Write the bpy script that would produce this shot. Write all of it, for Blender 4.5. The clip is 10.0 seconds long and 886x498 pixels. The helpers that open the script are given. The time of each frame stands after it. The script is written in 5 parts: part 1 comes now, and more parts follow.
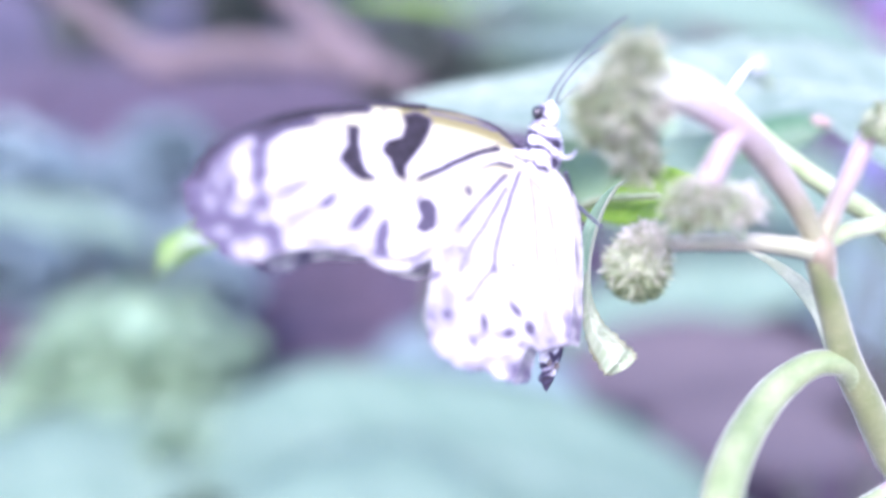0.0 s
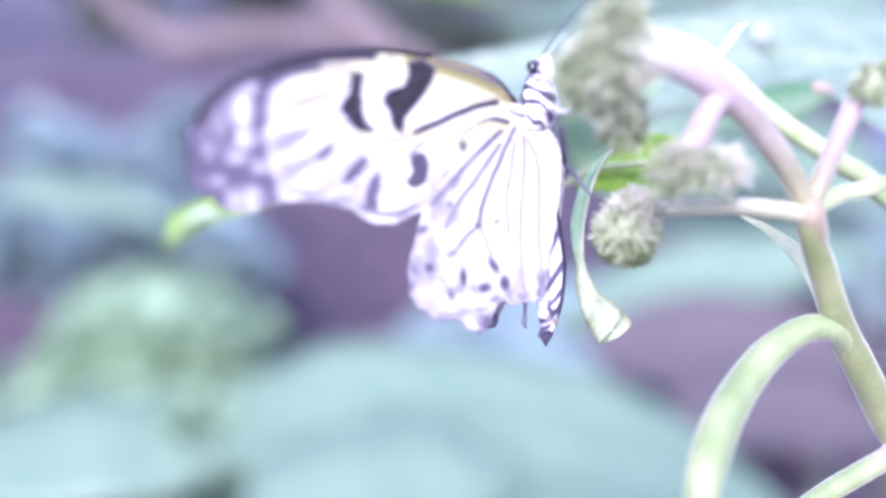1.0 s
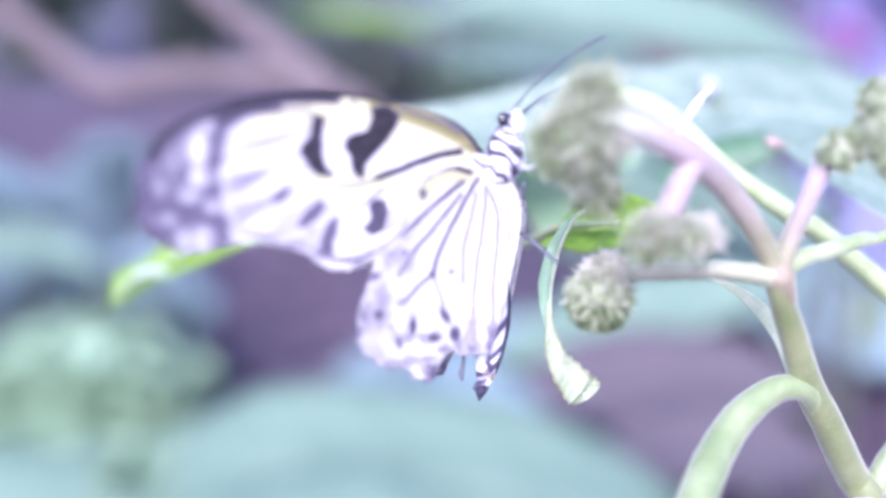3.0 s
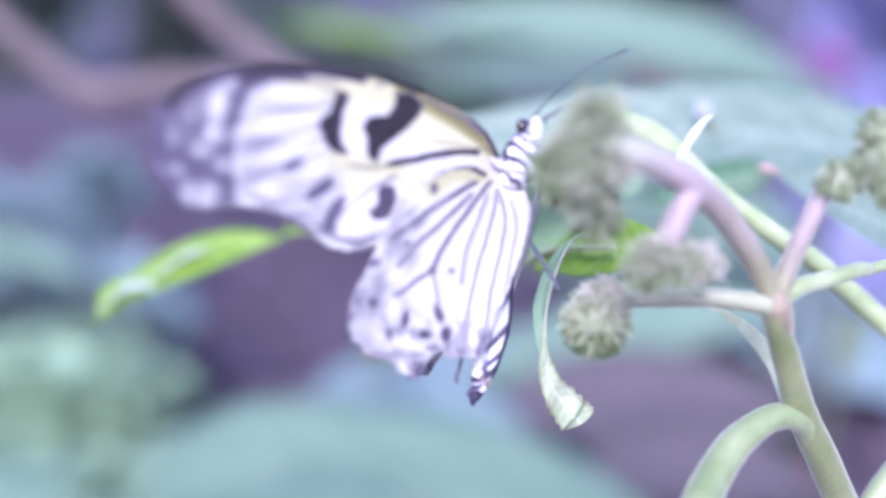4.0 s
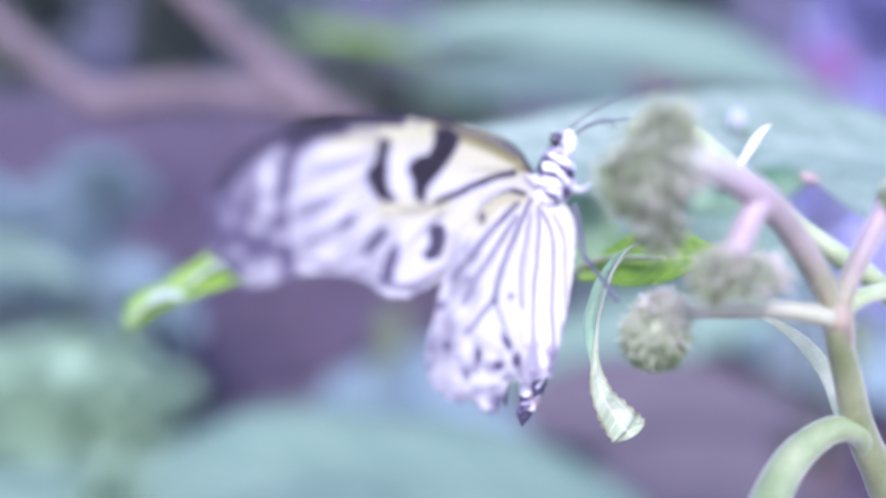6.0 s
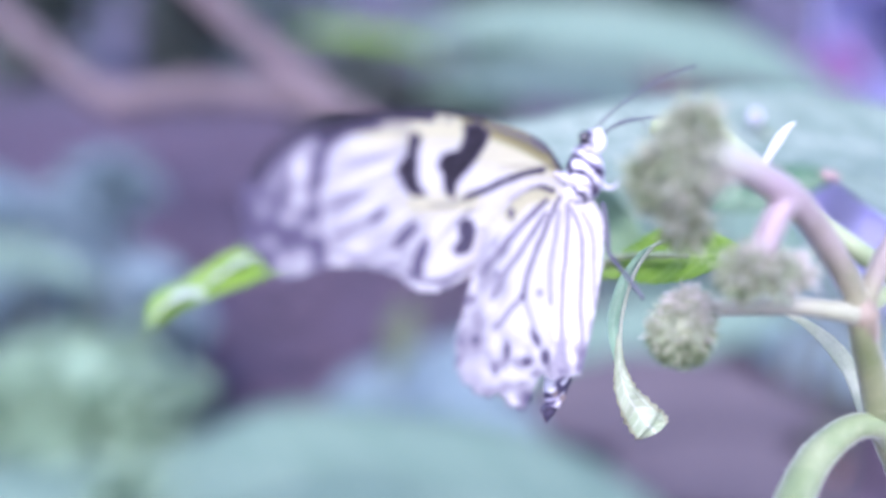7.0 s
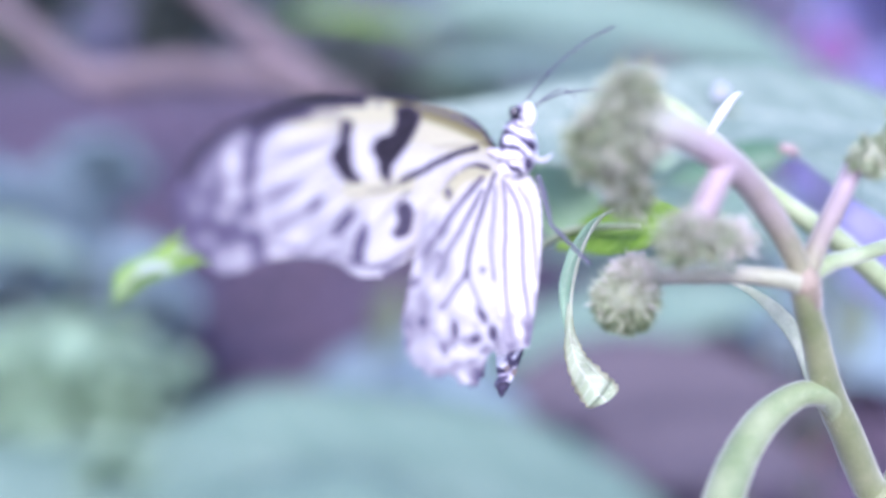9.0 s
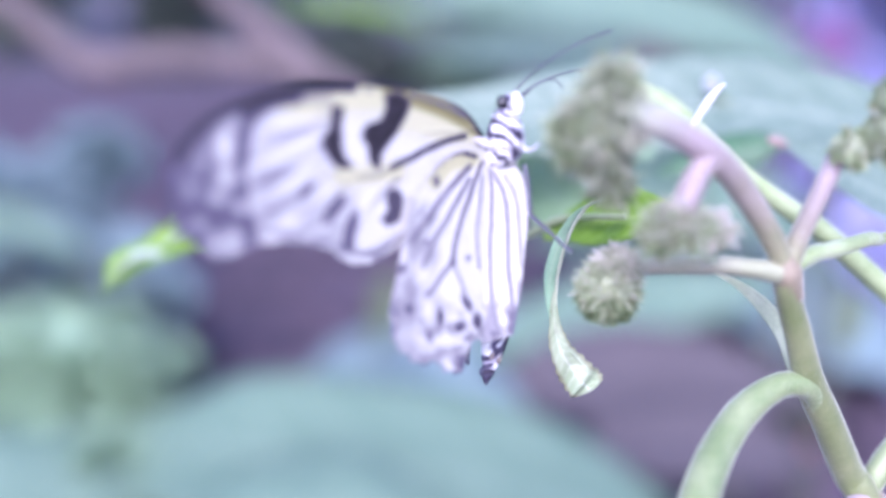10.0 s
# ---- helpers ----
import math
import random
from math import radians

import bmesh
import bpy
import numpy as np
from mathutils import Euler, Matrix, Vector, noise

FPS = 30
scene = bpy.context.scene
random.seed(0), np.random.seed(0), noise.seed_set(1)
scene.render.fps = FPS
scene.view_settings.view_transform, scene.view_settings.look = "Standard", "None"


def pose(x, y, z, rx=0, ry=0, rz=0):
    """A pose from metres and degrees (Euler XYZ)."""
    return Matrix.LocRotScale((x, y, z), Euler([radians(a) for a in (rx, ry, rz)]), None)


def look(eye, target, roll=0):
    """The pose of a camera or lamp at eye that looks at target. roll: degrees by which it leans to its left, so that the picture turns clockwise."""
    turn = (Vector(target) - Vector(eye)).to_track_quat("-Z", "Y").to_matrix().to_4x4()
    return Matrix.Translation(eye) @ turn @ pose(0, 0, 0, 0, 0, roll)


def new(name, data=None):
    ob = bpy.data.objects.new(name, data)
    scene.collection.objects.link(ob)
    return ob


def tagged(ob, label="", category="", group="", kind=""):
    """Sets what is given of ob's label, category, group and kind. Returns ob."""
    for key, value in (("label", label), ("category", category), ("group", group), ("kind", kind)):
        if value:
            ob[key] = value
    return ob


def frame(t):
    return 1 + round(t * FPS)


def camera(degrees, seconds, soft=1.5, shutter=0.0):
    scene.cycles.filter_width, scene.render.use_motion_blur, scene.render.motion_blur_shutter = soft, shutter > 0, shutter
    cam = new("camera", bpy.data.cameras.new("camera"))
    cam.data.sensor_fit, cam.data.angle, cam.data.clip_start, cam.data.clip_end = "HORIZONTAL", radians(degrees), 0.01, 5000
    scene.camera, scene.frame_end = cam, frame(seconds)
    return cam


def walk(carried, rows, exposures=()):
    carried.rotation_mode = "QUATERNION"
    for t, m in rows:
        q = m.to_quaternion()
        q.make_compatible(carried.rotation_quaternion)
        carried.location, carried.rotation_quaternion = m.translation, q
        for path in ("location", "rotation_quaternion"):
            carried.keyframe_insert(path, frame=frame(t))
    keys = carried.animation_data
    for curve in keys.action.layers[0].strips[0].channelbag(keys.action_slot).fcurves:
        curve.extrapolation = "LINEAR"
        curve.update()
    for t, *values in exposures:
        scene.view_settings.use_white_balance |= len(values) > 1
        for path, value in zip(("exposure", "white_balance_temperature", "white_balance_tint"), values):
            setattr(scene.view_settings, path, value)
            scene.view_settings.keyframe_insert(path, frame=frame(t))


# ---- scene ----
TILT, HEIGHT = -18.0, 0.55
# the lie of the planting bed's view axis: x right, y away, z up, tilted with the slope
BED = pose(0, 0, HEIGHT, TILT, 0, 0)
CM = 0.01

# ---- camera and its way ----
cam = camera(50.0, 10.0, soft=2.9)
cam.data.dof.use_dof = True
cam.data.dof.focus_distance = 0.192
cam.data.dof.aperture_fstop = 3.3
walk(cam, [
    (0, pose(0.00968, -0.00484, 0.54827, 71.048, 0.997, 3.848)),
    (0.5, pose(0.01363, -0.00573, 0.54654, 70.499, 1.42, 5.101)),
    (1, pose(0.0166, -0.00653, 0.54579, 70.029, 1.949, 5.19)),
    (1.5, pose(0.02002, -0.00471, 0.54852, 70.251, 1.469, 4.211)),
    (2, pose(0.02434, -0.00193, 0.54667, 69.941, 0.08, 0.996)),
    (2.5, pose(0.01563, -0.00152, 0.54959, 70.839, 1.939, 1.117)),
    (4, pose(0.00583, 0.00064, 0.55221, 72.646, 0.034, 0.132)),
    (4.5, pose(0.00634, 0.00199, 0.55329, 72.743, 0.224, -0.063)),
    (5, pose(0.004, 0.00341, 0.55249, 72.847, -0.263, 0.032)),
    (5.5, pose(-0.00144, 0.00336, 0.55249, 72.963, -0.108, -0.388)),
    (7, pose(-0.00919, 0.0022, 0.55269, 72.889, 0.193, 0.141)),
    (7.5, pose(-0.0077, 0.001, 0.55114, 72.269, 0.239, 0.206)),
    (8, pose(-0.00297, 0.00097, 0.55048, 72.18, 0.325, -0.124)),
    (8.5, pose(-0.00143, 0.0007, 0.55091, 72.147, 0.265, -0.205)),
    (9, pose(0, 0, 0.55, 72, 0, 0)),
    (9.5, pose(0.00212, -0.00032, 0.54989, 71.744, -0.148, 0.135)),
    (10, pose(0.00305, -0.00098, 0.55015, 71.378, -0.412, 0.176)),
], exposures=[
    (0.0, 2.07, 5770, 32), (2.5, 2.07, 5770, 32), (3.1, 1.9, 5680, 32), (3.8, 1.63, 5580, 32), (10.0, 1.63, 5580, 32),
])

# ---- daylight: bright overcast, from above and behind the viewer ----
world = bpy.data.worlds.new("overcast_sky")
scene.world = world
world.use_nodes = True
wn = world.node_tree.nodes
sky = wn.new("ShaderNodeTexSky")
sky.sky_type = "NISHITA"
sky.sun_disc = False
sky.sun_elevation = radians(42)
sky.sun_rotation = radians(189)
sky.air_density, sky.dust_density, sky.ozone_density = 1.0, 2.0, 2.0
wn["Background"].inputs["Strength"].default_value = 0.132
world.node_tree.links.new(sky.outputs["Color"], wn["Background"].inputs["Color"])
sun_data = bpy.data.lights.new("sun", "SUN")
sun_data.energy, sun_data.angle, sun_data.color = 1.5, radians(25), (1.0, 0.97, 0.93)
sun = new("sun", sun_data)
sun.matrix_world = look((-0.3, -1.7, 2.4), (0, 0.2, 0.5))


# ---- materials ----
def shader(name):
    m = bpy.data.materials.new(name)
    m.use_nodes = True
    t = m.node_tree
    return m, t, t.nodes["Principled BSDF"], t.nodes["Material Output"]


def link(t, a, b):
    t.links.new(a, b)


def noise_at(t, scale, detail=4.0, rough=0.55, coords="Object"):
    tc = t.nodes.new("ShaderNodeTexCoord")
    n = t.nodes.new("ShaderNodeTexNoise")
    n.inputs["Scale"].default_value = scale
    n.inputs["Detail"].default_value = detail
    n.inputs["Roughness"].default_value = rough
    link(t, tc.outputs[coords], n.inputs["Vector"])
    return n


def ramp(t, fac, stops):
    r = t.nodes.new("ShaderNodeValToRGB")
    el = r.color_ramp.elements
    el[0].position, el[0].color = stops[0][0], (*stops[0][1], 1)
    el[1].position, el[1].color = stops[-1][0], (*stops[-1][1], 1)
    for p, c in stops[1:-1]:
        e = el.new(p)
        e.color = (*c, 1)
    link(t, fac, r.inputs["Fac"])
    return r


def mixed(t, fac, a, b, mode="MIX"):
    n = t.nodes.new("ShaderNodeMix")
    n.data_type, n.blend_type = "RGBA", mode
    for sock, v in ((n.inputs["Factor"], fac), (n.inputs[6], a), (n.inputs[7], b)):
        if isinstance(v, bpy.types.NodeSocket):
            link(t, v, sock)
        elif isinstance(v, tuple):
            sock.default_value = (*v, 1)
        else:
            sock.default_value = v
    return n.outputs[2]


def bumped(t, bsdf, height, strength, distance):
    b = t.nodes.new("ShaderNodeBump")
    b.inputs["Strength"].default_value, b.inputs["Distance"].default_value = strength, distance
    link(t, height, b.inputs["Height"])
    link(t, b.outputs["Normal"], bsdf.inputs["Normal"])


def see_through(t, bsdf, out, color, share):
    tr = t.nodes.new("ShaderNodeBsdfTranslucent")
    if isinstance(color, bpy.types.NodeSocket):
        link(t, color, tr.inputs["Color"])
    else:
        tr.inputs["Color"].default_value = (*color, 1)
    mx = t.nodes.new("ShaderNodeMixShader")
    mx.inputs[0].default_value = share
    link(t, bsdf.outputs[0], mx.inputs[1])
    link(t, tr.outputs[0], mx.inputs[2])
    link(t, mx.outputs[0], out.inputs["Surface"])


def plain(name, dark, light, rough=0.6, scale=400.0, fine=2500.0, bump=0.3, share=0.0, spread=(0.35, 0.65), down=0.0):
    """A surface of two tones, mottled at two scales."""
    m, t, b, o = shader(name)
    n1, n2 = noise_at(t, scale), noise_at(t, fine, 3.0)
    c = ramp(t, n1.outputs["Fac"], [(spread[0], dark), (spread[1], light)]).outputs["Color"]
    c = mixed(t, 0.35, c, ramp(t, n2.outputs["Fac"], [(0.3, (0.55, 0.55, 0.55)), (0.7, (1, 1, 1))]).outputs["Color"], "MULTIPLY")
    link(t, c, b.inputs["Base Color"])
    b.inputs["Roughness"].default_value = rough
    b.inputs["Sheen Weight"].default_value, b.inputs["Sheen Roughness"].default_value = down, 0.35
    if bump:
        bumped(t, b, n2.outputs["Fac"], bump, 0.0004)
    if share:
        see_through(t, b, o, c, share)
    return m


def leaf_material(name, dark, light, vein, rough=0.45, rows=9.0, share=0.3, edge=None):
    """A leaf: pale midrib and side veins along the blade's own u, v; mottled between."""
    m, t, b, o = shader(name)
    uv = t.nodes.new("ShaderNodeUVMap")
    sep = t.nodes.new("ShaderNodeSeparateXYZ")
    link(t, uv.outputs["UV"], sep.inputs[0])

    def op(kind, a, c):
        n = t.nodes.new("ShaderNodeMath")
        n.operation = kind
        for k, v in enumerate((a, c)):
            if isinstance(v, bpy.types.NodeSocket):
                link(t, v, n.inputs[k])
            elif v is not None:
                n.inputs[k].default_value = v
        return n.outputs[0]

    across = op("ABSOLUTE", op("MULTIPLY", op("SUBTRACT", sep.outputs["Y"], 0.5), 2.0), None)
    wob = noise_at(t, 300.0)
    slant = op("SUBTRACT", op("MULTIPLY", sep.outputs["X"], rows), op("MULTIPLY", across, 1.3))
    slant = op("ADD", slant, op("MULTIPLY", wob.outputs["Fac"], 0.25))
    ridge = op("ABSOLUTE", op("SUBTRACT", op("FRACT", slant, None), 0.5), None)
    side = op("LESS_THAN", ridge, 0.06)
    rib = op("LESS_THAN", across, 0.07)
    lines = op("MAXIMUM", op("MULTIPLY", side, 0.75), rib)
    n1, n2 = noise_at(t, 180.0), noise_at(t, 2200.0, 3.0)
    c = ramp(t, n1.outputs["Fac"], [(0.3, dark), (0.7, light)]).outputs["Color"]
    c = mixed(t, op("MULTIPLY", lines, 0.7), c, vein)
    c = mixed(t, 0.3, c, ramp(t, n2.outputs["Fac"], [(0.3, (0.6, 0.6, 0.6)), (0.7, (1, 1, 1))]).outputs["Color"], "MULTIPLY")
    if edge:
        c = mixed(t, op("MULTIPLY", op("GREATER_THAN", across, 0.82), 0.8), c, edge)
    link(t, c, b.inputs["Base Color"])
    b.inputs["Roughness"].default_value = rough
    bumped(t, b, op("ADD", ridge, op("MULTIPLY", n2.outputs["Fac"], 0.3)), 0.4, 0.0006)
    see_through(t, b, o, c, share)
    return m


def scaled_surface(name, pale, smoke, black, ochre, share, rough=0.75):
    """Powdery wing or body scales: a pale ground, dark markings and an ochre wash, from the mesh's own pattern."""
    m, t, b, o = shader(name)
    a = t.nodes.new("ShaderNodeAttribute")
    a.attribute_name = "marking"
    y = t.nodes.new("ShaderNodeAttribute")
    y.attribute_name = "ochre"
    n1, n2 = noise_at(t, 350.0), noise_at(t, 5000.0, 2.0)
    base = ramp(t, n1.outputs["Fac"], [(0.3, tuple(0.92 * v for v in pale)), (0.7, pale)]).outputs["Color"]

    def share_of(low, high, field=a):
        k = t.nodes.new("ShaderNodeMapRange")
        k.inputs["From Min"].default_value, k.inputs["From Max"].default_value = low, high
        link(t, field.outputs["Fac"], k.inputs["Value"])
        return k.outputs["Result"]

    base = mixed(t, share_of(0.0, 0.5, y), base, tuple(p * q for p, q in zip(pale, (0.87, 0.86, 0.56))))
    base = mixed(t, share_of(0.5, 1.0, y), base, ochre)

    c = mixed(t, share_of(0.0, 0.65), base, smoke)
    c = mixed(t, share_of(0.65, 1.0), c, black)
    c = mixed(t, 0.15, c, ramp(t, n2.outputs["Fac"], [(0.3, (0.6, 0.6, 0.6)), (0.7, (1, 1, 1))]).outputs["Color"], "MULTIPLY")
    link(t, c, b.inputs["Base Color"])
    b.inputs["Roughness"].default_value = rough
    b.inputs["Specular IOR Level"].default_value = 0.3
    bumped(t, b, n2.outputs["Fac"], 0.25, 0.0001)
    if share:
        see_through(t, b, o, c, share)
    return m


M_WING = scaled_surface("wing_scales", (0.71, 0.705, 0.675), (0.12, 0.105, 0.165), (0.014, 0.011, 0.014), (0.25, 0.235, 0.085), 0.22)
M_BODY = scaled_surface("body_scales", (0.84, 0.84, 0.86), (0.13, 0.113, 0.2), (0.022, 0.019, 0.035), (0.5, 0.4, 0.15), 0.0)
M_VEIN = plain("wing_vein", (0.1, 0.085, 0.16), (0.18, 0.155, 0.27), 0.6, 900.0)
M_PALEVEIN = plain("pale_wing_vein", (0.27, 0.24, 0.36), (0.42, 0.4, 0.5), 0.6, 900.0)
M_RIM = plain("wing_rim", (0.012, 0.01, 0.016), (0.03, 0.025, 0.035), 0.55, 900.0)
M_LEG = plain("slate_leg", (0.085, 0.09, 0.12), (0.16, 0.165, 0.21), 0.5, 900.0)
M_CHITIN = plain("dark_chitin", (0.03, 0.03, 0.05), (0.08, 0.08, 0.13), 0.4, 900.0)
M_EYE = plain("compound_eye", (0.008, 0.007, 0.012), (0.02, 0.018, 0.03), 0.2, 900.0, bump=0.1)
M_STEM = plain("green_stem", (0.17, 0.235, 0.1), (0.285, 0.335, 0.185), 0.42, 120.0, 1800.0, 0.4, down=0.5)
# stalk tones darkened to put the shade below the broad leaves into them
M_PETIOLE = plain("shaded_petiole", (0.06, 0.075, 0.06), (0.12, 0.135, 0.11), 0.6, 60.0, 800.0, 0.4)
M_PINK = plain("flushed_stem", (0.31, 0.25, 0.25), (0.42, 0.33, 0.385), 0.55, 70.0, 1800.0, 0.4, down=0.4)
M_NODE = plain("brownish_node", (0.2, 0.165, 0.11), (0.31, 0.255, 0.19), 0.65, 200.0, 1800.0, 0.6, down=0.5)
M_DUSK = plain("grey_green_stem", (0.145, 0.18, 0.07), (0.235, 0.26, 0.13), 0.5, 90.0, 1800.0, 0.4, down=0.6)


def shaded_stalk(name, base, tip, end):
    """A stalk whose skin turns from one pair of tones to another along its length."""
    m, t, b, o = shader(name)
    a = t.nodes.new("ShaderNodeAttribute")
    a.attribute_name = "along"
    n1, n2 = noise_at(t, 80.0), noise_at(t, 1800.0, 3.0)
    low = ramp(t, n1.outputs["Fac"], [(0.35, base[0]), (0.65, base[1])]).outputs["Color"]
    high = ramp(t, n1.outputs["Fac"], [(0.35, tip[0]), (0.65, tip[1])]).outputs["Color"]
    k = t.nodes.new("ShaderNodeMapRange")
    k.inputs["From Min"].default_value, k.inputs["From Max"].default_value = 0.1, 0.6
    link(t, a.outputs["Fac"], k.inputs["Value"])
    c = mixed(t, k.outputs["Result"], low, high)
    e = t.nodes.new("ShaderNodeMapRange")
    e.inputs["From Min"].default_value, e.inputs["From Max"].default_value = 0.7, 0.95
    link(t, a.outputs["Fac"], e.inputs["Value"])
    c = mixed(t, e.outputs["Result"], c, ramp(t, n1.outputs["Fac"], [(0.35, end[0]), (0.65, end[1])]).outputs["Color"])
    c = mixed(t, 0.35, c, ramp(t, n2.outputs["Fac"], [(0.3, (0.55, 0.55, 0.55)), (0.7, (1, 1, 1))]).outputs["Color"], "MULTIPLY")
    link(t, c, b.inputs["Base Color"])
    b.inputs["Roughness"].default_value = 0.58
    b.inputs["Sheen Weight"].default_value, b.inputs["Sheen Roughness"].default_value = 0.5, 0.35
    bumped(t, b, n2.outputs["Fac"], 0.4, 0.0004)
    return m


DULL, FLUSH = ((0.18, 0.2, 0.1), (0.3, 0.275, 0.19)), ((0.29, 0.235, 0.23), (0.4, 0.325, 0.355))
M_BLUSH = shaded_stalk("blushing_stalk", DULL, FLUSH, ((0.3, 0.34, 0.24), (0.42, 0.44, 0.36)))
M_CHALK = plain("chalky_stalk", (0.29, 0.31, 0.21), (0.43, 0.4, 0.33), 0.6, 60.0, 1800.0, 0.4, down=0.5)
M_DOWN = plain("stem_down", (0.5, 0.52, 0.42), (0.7, 0.7, 0.62), 0.7, 500.0, 2500.0, 0.0, 0.3)
M_FUR = plain("body_fur", (0.55, 0.53, 0.62), (0.78, 0.77, 0.82), 0.7, 500.0, 2500.0, 0.0, 0.3)
M_PALE = plain("pale_stem", (0.25, 0.33, 0.15), (0.38, 0.45, 0.25), 0.65, 150.0, 2200.0, 0.6, down=0.5)
M_CORE = plain("seed_head_core", (0.26, 0.3, 0.18), (0.38, 0.41, 0.29), 0.8, 500.0, 3000.0, 0.8)


def floret_material(name, tones):
    """Dry florets, each of its own tone: green, straw, pale lilac or brown-tipped."""
    m, t, b, o = shader(name)
    g = t.nodes.new("ShaderNodeNewGeometry")
    c = ramp(t, g.outputs["Random Per Island"], list(zip((0.0, 0.3, 0.6, 0.88, 1.0), tones))).outputs["Color"]
    n = noise_at(t, 2500.0, 3.0)
    c = mixed(t, 0.4, c, ramp(t, n.outputs["Fac"], [(0.3, (0.5, 0.5, 0.5)), (0.7, (1, 1, 1))]).outputs["Color"], "MULTIPLY")
    link(t, c, b.inputs["Base Color"])
    b.inputs["Roughness"].default_value = 0.8
    see_through(t, b, o, c, 0.15)
    return m


M_FLORET = floret_material("dry_floret", ((0.11, 0.16, 0.065), (0.23, 0.3, 0.15), (0.36, 0.43, 0.26), (0.55, 0.56, 0.47), (0.17, 0.16, 0.085)))
M_PALEFLORET = floret_material("pale_floret", ((0.17, 0.22, 0.11), (0.33, 0.4, 0.23), (0.48, 0.54, 0.37), (0.64, 0.63, 0.56), (0.23, 0.22, 0.12)))
# palest, slightly rosy tones: light put into the upper and right-hand lobes
M_ROSYLITFLORET = floret_material("rosy_lit_floret", ((0.28, 0.32, 0.2), (0.48, 0.5, 0.38), (0.64, 0.62, 0.55), (0.76, 0.72, 0.69), (0.34, 0.32, 0.22)))
M_PETAL = plain("bright_white", (0.8, 0.8, 0.78), (0.88, 0.9, 0.86), 0.4, 500.0, 2500.0, 0.2, 0.3)
M_DEEP = leaf_material("deep_green_leaf", (0.06, 0.15, 0.075), (0.11, 0.24, 0.125), (0.17, 0.3, 0.17))
M_LIME = leaf_material("lime_leaf", (0.13, 0.27, 0.02), (0.22, 0.38, 0.04), (0.3, 0.45, 0.1))
# pale bluish tone paints the sky's reflection on glossy leaf edges
M_SKYSHEEN = leaf_material("sky_sheen_leaf", (0.38, 0.46, 0.42), (0.5, 0.57, 0.52), (0.6, 0.66, 0.6), 0.4, 12.0, 0.2)
M_CURL = leaf_material("curled_leaf", (0.4, 0.51, 0.31), (0.58, 0.66, 0.46), (0.82, 0.85, 0.75), 0.55, 14.0, 0.3, (0.4, 0.4, 0.24))
M_BROAD = leaf_material("broad_leaf", (0.07, 0.125, 0.095), (0.13, 0.2, 0.16), (0.25, 0.32, 0.28), 0.35, 11.0, 0.2)
M_FRESH = leaf_material("light_broad_leaf", (0.12, 0.21, 0.15), (0.205, 0.305, 0.225), (0.245, 0.345, 0.26), 0.4, 9.0, 0.25)
M_SILVER = leaf_material("silvery_leaf", (0.155, 0.23, 0.18), (0.235, 0.32, 0.255), (0.345, 0.42, 0.35), 0.45, 15.0, 0.25)
M_BLUE = leaf_material("blue_green_leaf", (0.165, 0.24, 0.25), (0.25, 0.345, 0.36), (0.29, 0.385, 0.4), 0.4, 9.0, 0.2)
# leaf tones darkened so that the colour itself carries the bushes' shade
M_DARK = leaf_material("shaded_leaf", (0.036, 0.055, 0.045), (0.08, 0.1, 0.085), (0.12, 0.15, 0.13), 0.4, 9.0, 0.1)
M_DEAD = leaf_material("dead_leaf", (0.048, 0.04, 0.04), (0.09, 0.073, 0.074), (0.105, 0.085, 0.083), 0.6, 9.0, 0.1)
# for leaves added where shaded soil comes out too dark
M_MAUVEFILL = leaf_material("mauve_fill_leaf", (0.07, 0.06, 0.069), (0.135, 0.112, 0.127), (0.14, 0.118, 0.125), 0.7, 9.0, 0.2)
M_OLIVE = leaf_material("olive_leaf", (0.1, 0.14, 0.07), (0.16, 0.2, 0.11), (0.24, 0.28, 0.17), 0.4, 9.0, 0.2)
M_SOFT = leaf_material("young_leaf", (0.235, 0.39, 0.25), (0.385, 0.53, 0.345), (0.45, 0.58, 0.39), 0.45, 8.0, 0.3)
M_DULL = leaf_material("dull_green_leaf", (0.19, 0.32, 0.14), (0.3, 0.45, 0.23), (0.36, 0.5, 0.28), 0.45, 9.0, 0.35)
M_BARK = plain("smooth_bark", (0.082, 0.063, 0.066), (0.15, 0.115, 0.12), 0.7, 40.0, 500.0, 0.8)
M_SOIL = plain("mulched_soil", (0.04, 0.03, 0.046), (0.1, 0.077, 0.115), 0.9, 9.0, 160.0, 1.0)
M_CHIP = plain("bark_chip", (0.06, 0.044, 0.064), (0.17, 0.125, 0.172), 0.9, 30.0, 300.0, 0.8)
M_VIOLET = plain("violet_petal", (0.4, 0.4, 0.66), (0.56, 0.56, 0.84), 0.6, 60.0, 600.0, 0.2, 0.3)
M_MAGENTA = plain("magenta_petal", (0.42, 0.16, 0.42), (0.55, 0.28, 0.55), 0.6, 60.0, 600.0, 0.2, 0.3)
M_RED = plain("red_petal", (0.4, 0.14, 0.14), (0.5, 0.22, 0.2), 0.6, 60.0, 600.0, 0.2, 0.3)
M_RIND = plain("pale_leaf_edge", (0.58, 0.66, 0.46), (0.76, 0.8, 0.64), 0.6, 300.0, 2500.0, 0.5, 0.3)
M_FOLD = plain("downy_leaf_edge", (0.46, 0.54, 0.36), (0.68, 0.73, 0.56), 0.6, 200.0, 2500.0, 0.6, 0.3)
M_TAN = plain("tan_clasper", (0.12, 0.095, 0.085), (0.24, 0.195, 0.175), 0.6, 900.0, 3000.0, 0.3)
